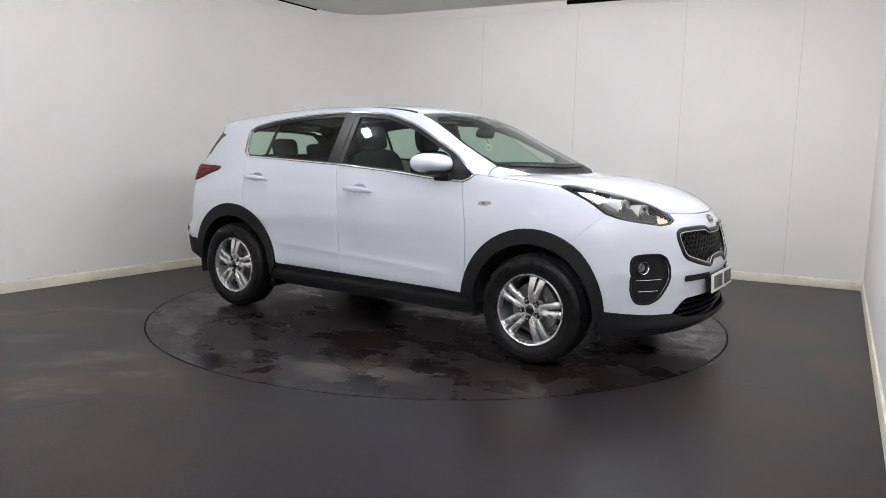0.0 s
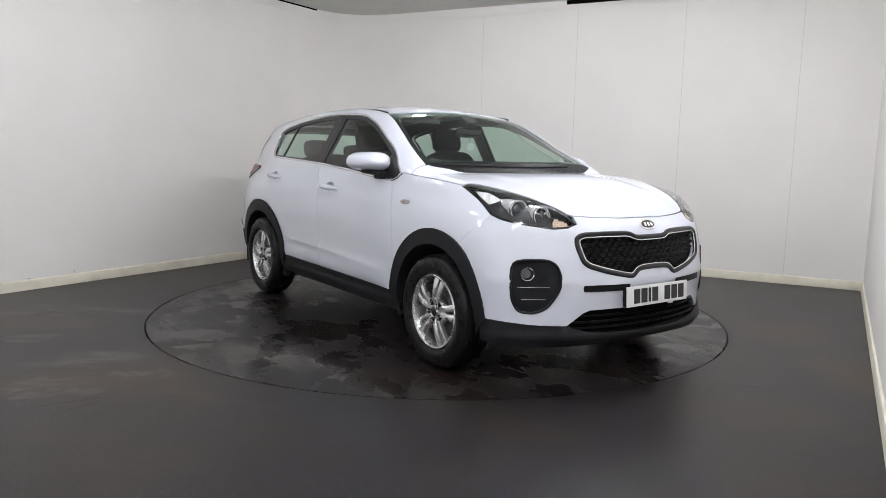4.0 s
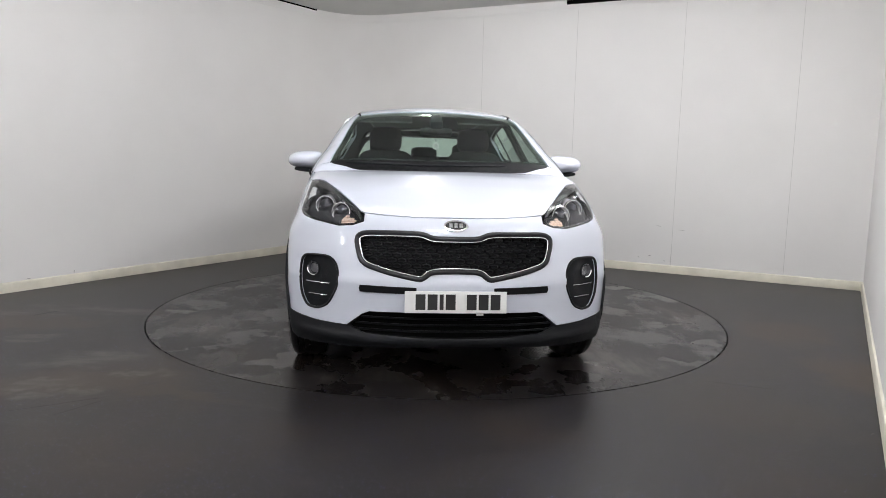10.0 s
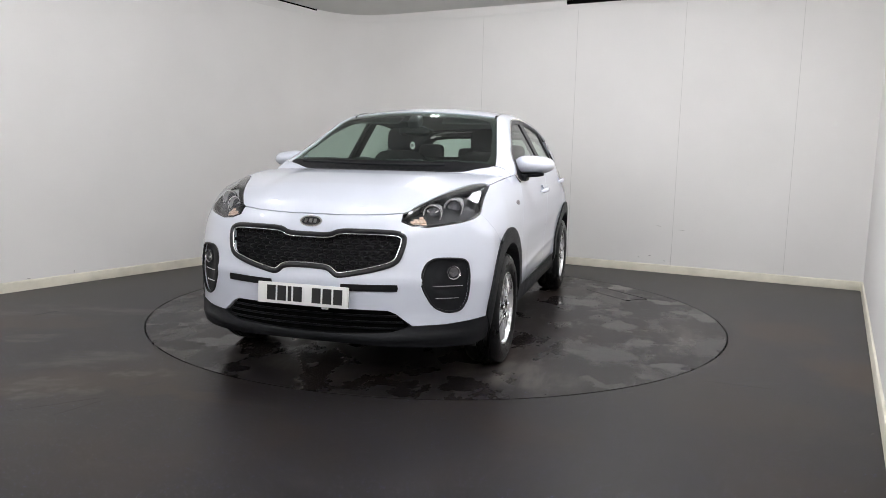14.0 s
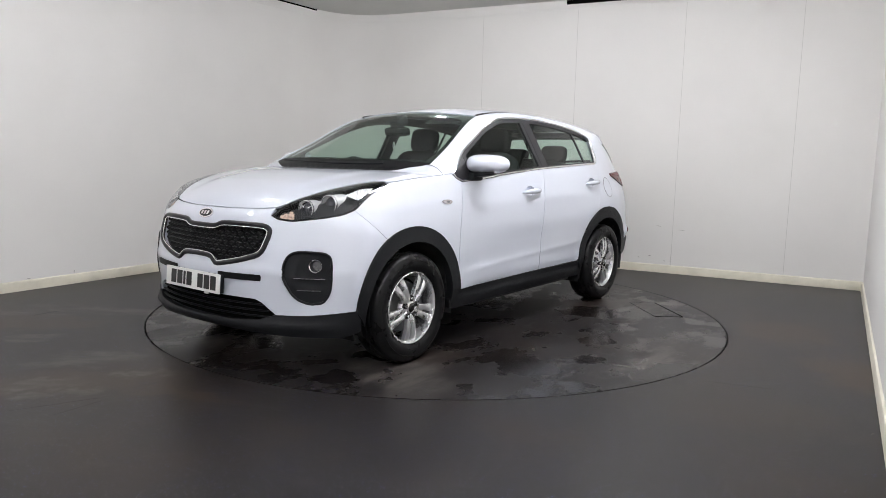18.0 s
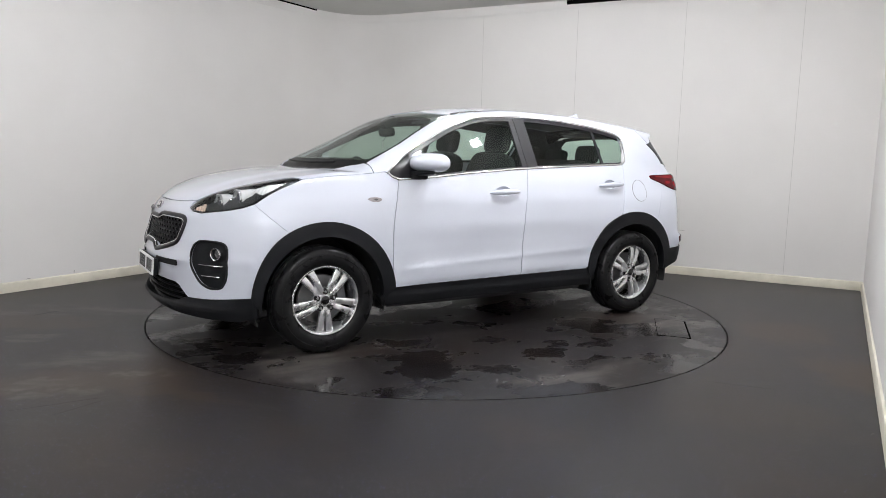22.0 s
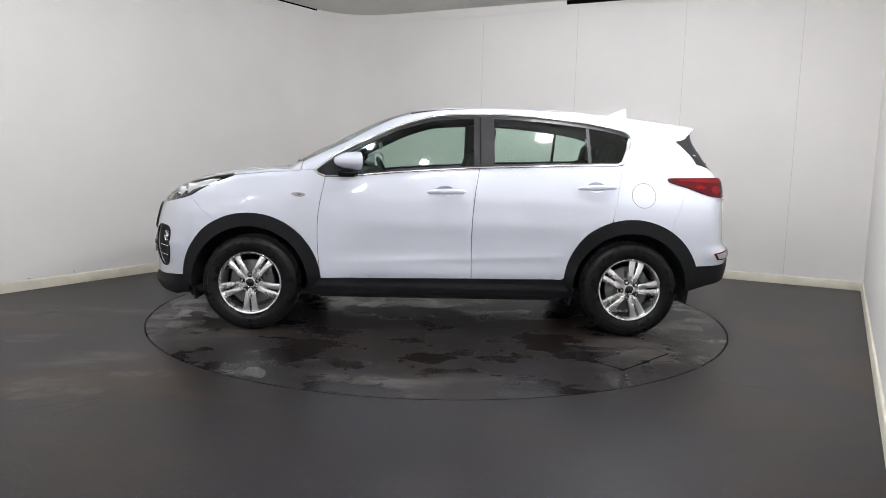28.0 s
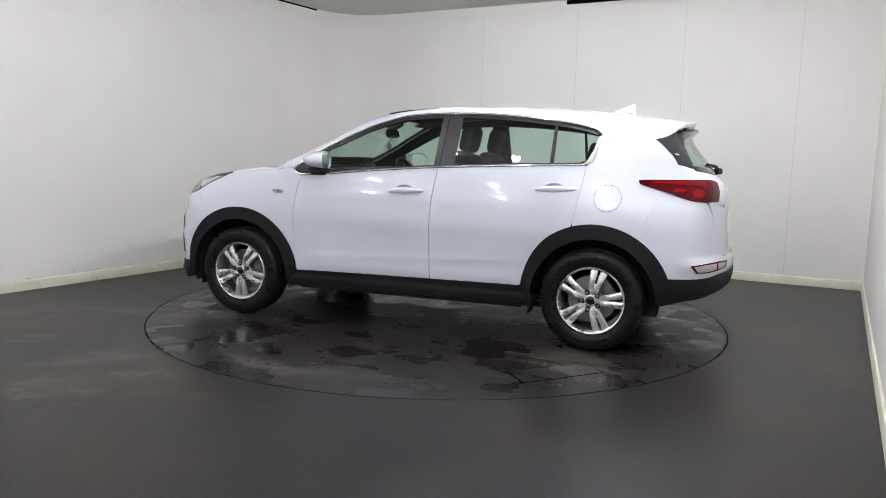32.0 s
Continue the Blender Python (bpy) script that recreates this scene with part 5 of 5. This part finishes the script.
for sg in (1, -1):
    m = sg < 0
    shell = patch("headlamp", HL, to_nose, M_HOUSING, 0.02, -0.080, 0.0, 0.001, m)
    hl = part("headlamp", shell, CAR, "swept headlamp with twin projector lenses")
    bez = shrink(resample(HL, 0.015), 0.012)
    part("lamp_bezel", patch("lamp_bezel", HL, to_nose, M_BLACK, 0.015, -0.004, 0.085, 0.001, m, holes=[bez]), hl)
    part("lamp_lens", patch("lamp_lens", HL, to_nose, M_LENS, 0.02, 0.002, 0.0, 0.001, m), hl, "clear lamp cover")
    for px, py, pz, rad in ((1.828, 0.690, 0.966, 0.052), (1.915, 0.600, 0.938, 0.050)):
        d = Vector((0.97, 0.16 * sg, 0.0)).normalized()
        tm = Matrix.Translation((px - 0.01, py * sg, pz)) @ d.to_track_quat("Y", "Z").to_matrix().to_4x4()
        can = lathe("projector", [(rad * 1.12, -0.15), (rad * 1.06, -0.09), (rad * 1.0, -0.045), (rad, -0.012), (rad, 0.0), (rad * 0.90, 0.0), (rad * 0.86, -0.015), (rad * 0.80, -0.03)], M_SILVER, 32)
        can.transform(tm)
        part("projector", can, hl, "chrome projector barrel")
        eye = lathe("lens", [(0.0, 0.004), (rad * 0.35, 0.001), (rad * 0.62, -0.009), (rad * 0.78, -0.026)], M_EYE, 32)
        eye.transform(tm)
        part("lens", eye, hl, "dark domed projector lens")
        halo = lathe("projector_ring", [(rad * 0.90, 0.001), (rad * 0.93, 0.006), (rad * 1.01, 0.006), (rad * 1.04, 0.0), (rad * 1.02, -0.008)], M_CHROME, 40)
        halo.transform(tm)
        part("projector_ring", halo, hl, "bright chrome ring")
        if py < 0.65:
            # three braces meet in the middle of the inner lens
            for turn in (90, 210, 330):
                rib = box("brace", (rad * 0.62, 0.006, 0.005), M_SILVER, tm @ Matrix.Rotation(radians(turn), 4, "Y") @ pose(rad * 0.42, -0.002, 0), 0.001)
                part("brace", rib, hl)
    amb = rounded([nose(*q) for q in ((2.003, 0.494, 0.899), (1.962, 0.552, 0.882), (1.945, 0.575, 0.900), (1.955, 0.560, 0.936), (1.985, 0.520, 0.922))], 2)
    for k in range(5):
        z0 = 0.884 + 0.0105 * k
        lo, hi = min(q[0] for q in amb), max(q[0] for q in amb)
        inside = [s for s in np.linspace(lo, hi, 60) if within(np.array([[s, z0 + 0.004]]), np.array(amb))[0]]
        if len(inside) > 6:
            strip_o = [(inside[0], z0), (inside[-1], z0), (inside[-1], z0 + 0.0085), (inside[0], z0 + 0.0085)]
            part("indicator", patch("indicator", strip_o, to_nose, M_AMBER, 0.006, -0.014 - 0.002 * (k % 2), 0.006, 0, m), hl, "ribbed indicator reflector")
    rear = [on_nose(x, z) for x, z in ((1.70, 0.998), (1.60, 1.045), (1.56, 1.066))] + [nose(1.62, 0.735, 1.064), nose(1.70, 0.705, 1.030)]
    part("side_reflector", patch("side_reflector", rear, to_nose, M_SILVER, 0.008, -0.016, 0.0, 0, m, relief=lambda q: 0.003 * np.sin(q[:, 0] * 300)), hl)

# door mirrors
for sg in (1, -1):
    house = bmesh.new()
    n = 32
    rows = 15
    grid = []
    for i in range(rows):
        t = math.sin(math.pi / 2 * i / (rows - 1))          # from the rear opening forward to the nose
        k = max(0.0, 1 - t ** 2.5) ** 0.5
        ring = []
        for j in range(n):
            a = 2 * math.pi * j / n
            c, s = math.cos(a), math.sin(a)
            w = 0.133 * k * math.copysign(abs(c) ** 0.74, c)
            h = (0.066 if s > 0 else 0.060) * k * math.copysign(abs(s) ** 0.8, s) * (1 - 0.12 * c * sg)
            ring.append(house.verts.new((0.572 + 0.175 * t - 0.26 * sg * w * (1 - t), sg * 0.925 + w, 1.198 + h)))
        grid.append(ring)
    for i in range(rows - 1):
        for j in range(n):
            house.faces.new((grid[i][j], grid[i][(j + 1) % n], grid[i + 1][(j + 1) % n], grid[i + 1][j]))
    bmesh.ops.remove_doubles(house, verts=house.verts, dist=1e-4)
    mir = part("door_mirror", from_bm("door_mirror", house, M_PAINT), CAR, "white door mirror on a black foot")
    rim = []
    for a in np.linspace(0, 2 * math.pi, 40, endpoint=False):
        w = 0.127 * math.copysign(abs(math.cos(a)) ** 0.74, math.cos(a))
        h = (0.062 if math.sin(a) > 0 else 0.056) * math.copysign(abs(math.sin(a)) ** 0.8, math.sin(a)) * (1 - 0.12 * math.cos(a) * sg)
        rim.append((0.573 - 0.26 * sg * w, sg * 0.925 + w, 1.198 + h))
    gb = bmesh.new()
    gb.faces.new([gb.verts.new((x + 0.008, y, z)) for x, y, z in rim])
    part("mirror_glass", from_bm("mirror_glass", gb, M_CHROME), mir, "mirror glass")
    part("mirror_foot", blob("mirror_foot", (0.12, 0.21, 0.034), M_CLAD, pose(0.650, sg * 0.900, 1.131, sg * 4, 0, 0), 0.7), mir, "black mirror foot")
    part("mirror_stalk", box("mirror_stalk", (0.12, 0.07, 0.050), M_CLAD, pose(0.665, sg * 0.862, 1.116, sg * -8, 0, 0), 0.014), mir)

# wheels
def build_wheel():
    hub = new("wheel", lathe("wheel", [(0.0, 0.005), (0.05, 0.005), (0.155, 0.0), (0.158, -0.022), (0.06, -0.03), (0.06, -0.12), (0.0, -0.12)], M_DISC, 40))
    tagged(hub, "alloy wheel with a black tyre")
    R = 0.336
    prof = [(0.212, 0.075), (0.222, 0.088), (0.232, 0.098), (0.250, 0.106), (0.272, 0.109), (0.296, 0.106), (0.316, 0.098), (0.327, 0.088), (0.333, 0.074)]
    for y in (0.050, 0.018, -0.018, -0.050):
        prof += [(R, y + 0.011), (R - 0.007, y + 0.008), (R - 0.007, y + 0.002), (R, y - 0.001)] if y > -0.05 else [(R, y + 0.01), (R, y)]
    prof += [(0.333, -0.074), (0.316, -0.098), (0.272, -0.109), (0.222, -0.09), (0.212, -0.075)]
    tyre = lathe("tyre", [(r, y - 0.015) for r, y in prof], M_TYRE, 72, closed=False)
    tyre.transform(Matrix.Identity(4))
    part("tyre", tyre, hub, "black rubber tyre")
    part("tyre_band", lathe("tyre_band", [(0.286, 0.0945), (0.287, 0.0955), (0.289, 0.0955), (0.290, 0.0935)], M_TYRE, 64), hub)
    # rim barrel and lip
    part("rim", lathe("rim", [(0.219, 0.068), (0.2205, 0.078), (0.217, 0.081), (0.209, 0.078), (0.204, 0.062), (0.198, 0.030), (0.192, -0.06), (0.196, -0.10), (0.214, -0.11)], M_ALLOY, 72), hub, "silver rim")
    # five twin spokes
    def spoke_bar(a0, off0, off1, w0, w1):
        bm = bmesh.new()
        rows = []
        for t in np.linspace(0, 1, 7):
            r = 0.046 + (0.206 - 0.046) * t
            o = off0 + (off1 - off0) * t
            w = w0 + (w1 - w0) * t
            y = 0.062 + 0.016 * math.sin(math.pi * (0.15 + 0.75 * t)) - 0.006 * t
            ring = []
            for du, dy in ((-w, -0.028), (-w, -0.004), (-w * 0.72, 0.0), (w * 0.72, 0.0), (w, -0.004), (w, -0.028)):
                u = o + du
                ring.append(bm.verts.new((r * math.cos(a0) - u * math.sin(a0), y + dy, r * math.sin(a0) + u * math.cos(a0))))
            rows.append(ring)
        for i in range(6):
            for j in range(6):
                bm.faces.new((rows[i][j], rows[i][(j + 1) % 6], rows[i + 1][(j + 1) % 6], rows[i + 1][j]))
        bm.faces.new(rows[0]), bm.faces.new(rows[-1][::-1])
        return sharpen(from_bm("spoke", bm, M_ALLOY), 40)
    for k in range(5):
        a = math.pi / 2 + math.pi + k * 2 * math.pi / 5
        part("spoke", spoke_bar(a, 0.0155, 0.0325, 0.0125, 0.0235), hub)
        part("spoke", spoke_bar(a, -0.0155, -0.0325, 0.0125, 0.0235), hub)
        # web between the pair, near the hub
        wb = box("spoke_web", (0.075, 0.022, 0.022), M_ALLOY, Matrix.Rotation(-a, 4, "Y") @ pose(0.078, 0.056, 0), 0.003)
        part("spoke_web", wb, hub)
        # wheel bolt
        b = a + math.pi / 5
        bolt = lathe("bolt", [(0.0, 0.010), (0.0085, 0.010), (0.0105, 0.006), (0.0105, 0.0)], M_CHROME, 6)
        bolt.transform(Matrix.Translation((0.057 * math.cos(b), 0.0715, 0.057 * math.sin(b))))
        part("bolt", bolt, hub, "chrome wheel bolt")
        well = lathe("bolt_well", [(0.0, 0.0), (0.0165, 0.0), (0.018, 0.003), (0.0195, -0.010)], M_BLACK, 20)
        well.transform(Matrix.Translation((0.057 * math.cos(b), 0.0705, 0.057 * math.sin(b))))
        part("bolt_well", well, hub)
    part("hub_face", lathe("hub_face", [(0.030, 0.066), (0.052, 0.063), (0.074, 0.058), (0.080, 0.050), (0.080, 0.02)], M_ALLOY, 40), hub)
    part("centre_cap", lathe("centre_cap", [(0.0, 0.074), (0.020, 0.073), (0.0275, 0.071), (0.029, 0.066)], M_BLACK, 32), hub, "black centre cap")
    part("cap_ring", lathe("cap_ring", [(0.0275, 0.071), (0.029, 0.0725), (0.0305, 0.071), (0.0305, 0.064)], M_CHROME, 32), hub)
    # brake caliper behind the spokes
    part("brake_caliper", box("brake_caliper", (0.06, 0.06, 0.15), M_HOUSING, pose(-0.125, -0.005, 0.03, 0, 12, 0), 0.012), hub)
    return hub


WHEEL = build_wheel()
first = True
for cx, spins in ((FX, (0.0, 24.0)), (RX, (22.0, 32.0))):
    for sg, spin in zip((1, -1), spins):
        m = Matrix.Translation((cx, sg * 0.826, 0.336)) @ (Matrix() if sg > 0 else Matrix.Rotation(math.pi, 4, "Z")) @ Matrix.Rotation(radians(spin), 4, "Y")
        if first:
            WHEEL.matrix_basis = m
            WHEEL.parent = CAR
            first = False
        else:
            w = copy_thing(WHEEL, m)
            w.parent = CAR

# underside: inner walls behind the panels, wheel wells, floor pan
def inner_shell():
    n, zs = 180, np.linspace(0.22, 1.10, 18)
    verts, faces = [], []
    for z in zs:
        a = np.linspace(0, 2 * np.pi, n, endpoint=False)
        # rays from a line along the car's middle
        cx = np.clip(np.cos(a) * 2.2, -1.5, 1.5)
        o = np.stack([cx, np.zeros(n), np.full(n, z)], 1)
        d = np.stack([np.cos(a) * 0.35 + np.sign(np.cos(a)) * np.maximum(0, np.abs(np.cos(a)) - 0.7) * 3, np.sin(a), np.zeros(n)], 1)
        d /= np.linalg.norm(d, axis=1, keepdims=True)
        P = meet(o, d, 0.0, 2.5)
        g = grad(P)
        verts.append(P - g * 0.045)
    V = np.concatenate(verts)
    for i in range(len(zs) - 1):
        for j in range(n):
            f = (i * n + j, i * n + (j + 1) % n, (i + 1) * n + (j + 1) % n, (i + 1) * n + j)
            c = V[list(f)].mean(0)
            if min(math.hypot(c[0] - FX, c[2] - HZ), math.hypot(c[0] - RX, c[2] - HZ)) < 0.44 and abs(c[1]) > 0.45:
                continue
            if (c[0] < -1.62 and c[2] < 0.47) or (c[0] > 1.70 and c[2] < 0.30):
                continue
            faces.append(f)
    return mesh_of("inner_panel", V, faces, M_TRIM)


part("inner_panel", inner_shell(), CAR, "dark inner body panels")
for cx in (FX, RX):
    for sg in (1, -1):
        prof = [(0.0, 0.50), (0.40, 0.50), (0.425, 0.56), (0.425, 0.885)]
        w = lathe("wheel_well", [(r, y) for r, y in prof], M_DARK, 40)
        bm = bmesh.new()
        bm.from_mesh(w)
        bmesh.ops.bisect_plane(bm, geom=bm.verts[:] + bm.edges[:] + bm.faces[:], plane_co=(0, 0, -0.10), plane_no=(0, 0, -1), clear_outer=True)
        for v in bm.verts:
            v.co = Vector((v.co.x + cx, v.co.y * sg, v.co.z + HZ))
        part("wheel_well", from_bm("wheel_well", bm, M_DARK), CAR)
part("floor_pan", box("floor_pan", (3.6, 1.50, 0.05), M_DARK, pose(0.05, 0, 0.255), 0.02), CAR, "dark underbody")
part("floor_pan", box("floor_pan", (1.9, 0.95, 0.06), M_DARK, pose(0.9, 0, 0.235), 0.02), CAR)
part("exhaust", tube("exhaust", [(0.5, -0.1, 0.22), (-0.8, -0.1, 0.22), (-1.4, -0.40, 0.26), (-1.75, -0.5, 0.33)], 0.035, M_DARK), CAR)
part("rear_axle", tube("rear_axle", [(RX, -0.7, 0.30), (RX, 0.7, 0.30)], 0.05, M_DARK), CAR)
for sg in (1, -1):
    part("mud_flap", box("mud_flap", (0.012, 0.16, 0.09), M_CLAD, pose(-0.925, sg * 0.79, 0.250, 0, -10, 0), 0.004), CAR, "small black mud flap")
    part("air_deflector", box("air_deflector", (0.012, 0.20, 0.08), M_DARK, pose(1.75, sg * 0.72, 0.235, 0, 10, 0), 0.004), CAR)

# cabin
def front_seat(y):
    seat = part("front_seat", blob("front_seat", (0.52, 0.50, 0.22), M_SEAT, pose(0.10, y, 0.62, 0, -6, 0), 0.45), CAR, "dark cloth front seat")
    part("backrest", blob("backrest", (0.20, 0.50, 0.66), M_SEAT, pose(-0.22, y, 0.96, 0, -16, 0), 0.45), seat)
    part("headrest", blob("headrest", (0.11, 0.27, 0.20), M_SEAT, pose(-0.335, y, 1.375, 0, -12, 0), 0.5), seat)
    for dy in (-0.06, 0.06):
        part("headrest_post", tube("headrest_post", [(-0.325, y + dy, 1.31), (-0.30, y + dy, 1.22)], 0.006, M_CHROME), seat)


for y in (0.37, -0.37):
    front_seat(y)
bench = part("rear_bench", blob("rear_bench", (0.52, 1.25, 0.22), M_SEAT, pose(-0.80, 0, 0.66), 0.4), CAR, "dark cloth rear bench")
part("rear_backrest", blob("rear_backrest", (0.20, 1.28, 0.62), M_SEAT, pose(-1.14, 0, 0.93, 0, -20, 0), 0.35), bench)
for y in (0.40, 0.0, -0.40):
    part("headrest", blob("headrest", (0.09, 0.25, 0.15 if y else 0.11), M_SEAT, pose(-1.26, y, 1.285 if y else 1.27, 0, -12, 0), 0.5), bench)
    for dy in (-0.05, 0.05):
        part("headrest_post", tube("headrest_post", [(-1.255, y + dy, 1.24), (-1.24, y + dy, 1.17)], 0.005, M_CHROME), bench)
dash = part("dashboard", blob("dashboard", (0.62, 1.42, 0.30), M_TRIM, pose(0.80, 0, 0.98, 0, 6, 0), 0.4), CAR, "dark dashboard")
part("instrument_hood", blob("instrument_hood", (0.18, 0.36, 0.10), M_TRIM, pose(0.60, -0.37, 1.10), 0.6), dash)
part("centre_console", box("centre_console", (0.7, 0.24, 0.30), M_TRIM, pose(0.25, 0, 0.66), 0.03), CAR)
sw = [(0, 0.185 * math.cos(a), 0.185 * math.sin(a)) for a in np.linspace(0, 2 * math.pi, 36, endpoint=False)]
swm = pose(0.47, -0.37, 1.045, 0, 24, 0)
wheel_ring = part("steering_wheel", tube("steering_wheel", [swm @ Vector(q) for q in sw], 0.016, M_TRIM, 8, closed=True), CAR, "black steering wheel")
part("wheel_boss", blob("wheel_boss", (0.06, 0.17, 0.14), M_TRIM, swm @ pose(0.01, 0, 0), 0.6), wheel_ring)
for a in (0, math.pi, -math.pi / 2):
    part("wheel_spoke", tube("wheel_spoke", [swm @ Vector((0.005, 0, 0)), swm @ Vector((0, 0.18 * math.cos(a), 0.18 * math.sin(a)))], 0.013, M_TRIM), wheel_ring)
part("rear_view_mirror", blob("rear_view_mirror", (0.04, 0.24, 0.07), M_BLACK, pose(0.46, 0, 1.42, 0, 10, 0), 0.5), CAR, "black rear view mirror")
part("mirror_mount", box("mirror_mount", (0.12, 0.09, 0.07), M_TRIM, pose(0.44, 0, 1.49, 0, 28, 0), 0.015), CAR)
for y in (0.37, -0.37):
    part("sun_visor", box("sun_visor", (0.16, 0.40, 0.016), M_LINING, pose(0.26, y, 1.515, 0, 20, 0), 0.006), CAR)
part("parcel_shelf", box("parcel_shelf", (0.45, 1.1, 0.03), M_TRIM, pose(-1.60, 0, 1.09), 0.01), CAR)
# round tag on a cord below the mirror
TAG = new("hanging_tag")
tagged(TAG, "round white tag hanging on a dark cord from the cabin mirror", "tag")
tagm = pose(0.493, -0.002, 1.318, 0, 0, -32)
part("disc", sharpen(lathe("disc", [(0.0, 0.002), (0.026, 0.002), (0.0275, 0.0005), (0.0275, -0.0005), (0.026, -0.002), (0.0, -0.002)], M_STICKER, 28, "x")), TAG)
TAG.children[0].data.transform(tagm)
for k, z in enumerate((0.008, 0.0, -0.008)):
    part("bar", box("bar", (0.0008, 0.030 - 0.006 * (k != 1), 0.0035), M_INK, tagm @ pose(0.0026, 0, z)), TAG)
part("cord", tube("cord", [tagm @ Vector((0, 0, 0.027)), Vector((0.470, 0.0, 1.375)), Vector((0.458, 0.0, 1.392))], 0.0022, M_INK, 6), TAG)
# wipers
for y0, y1 in ((0.42, -0.28), (-0.15, -0.62)):
    pts = to_top(np.array([(1.118 - 0.26 * (y0 + (y1 - y0) * t) ** 2, y0 + (y1 - y0) * t) for t in np.linspace(0, 1, 9)]))
    pts[:, 2] -= 0.008
    part("wiper", tube("wiper", pts, 0.008, M_CLAD), CAR, "black wiper at rest")

# ceiling lights, most of the battens added as fill
def ceiling_light(u, v, LD, LW):
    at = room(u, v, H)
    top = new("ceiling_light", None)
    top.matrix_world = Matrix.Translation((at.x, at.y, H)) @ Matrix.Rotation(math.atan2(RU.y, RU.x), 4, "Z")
    tagged(top, "small square ceiling flood light, lit" if LW > 0.12 else "short white ceiling batten light, lit, most of them unseen and added as fill", "ceiling light", "ceiling lights")
    part("tray", box("tray", (LW - 0.02, LD + 0.02, 0.04), M_CEIL, pose(0, 0, -0.021), 0.004), top)
    part("diffuser", box("diffuser", (LW, LD, 0.05), M_FLOOD if LW > 0.12 else M_LIT, pose(0, 0, -0.067), 0.012), top)


for u, v, d, w in PANELS:
    ceiling_light(u, v, d, w)


def motions():
    rows = [(t, Matrix.Translation((TX, TY, 0)) @ Matrix.Rotation(radians(a), 4, "Z")) for t, a in TURN]
    walk(TABLE, rows)
    for ob in (CAR, TAG):
        walk(ob, [(t, m @ Matrix.Translation((OX, OY, 0))) for t, m in rows])


motions()
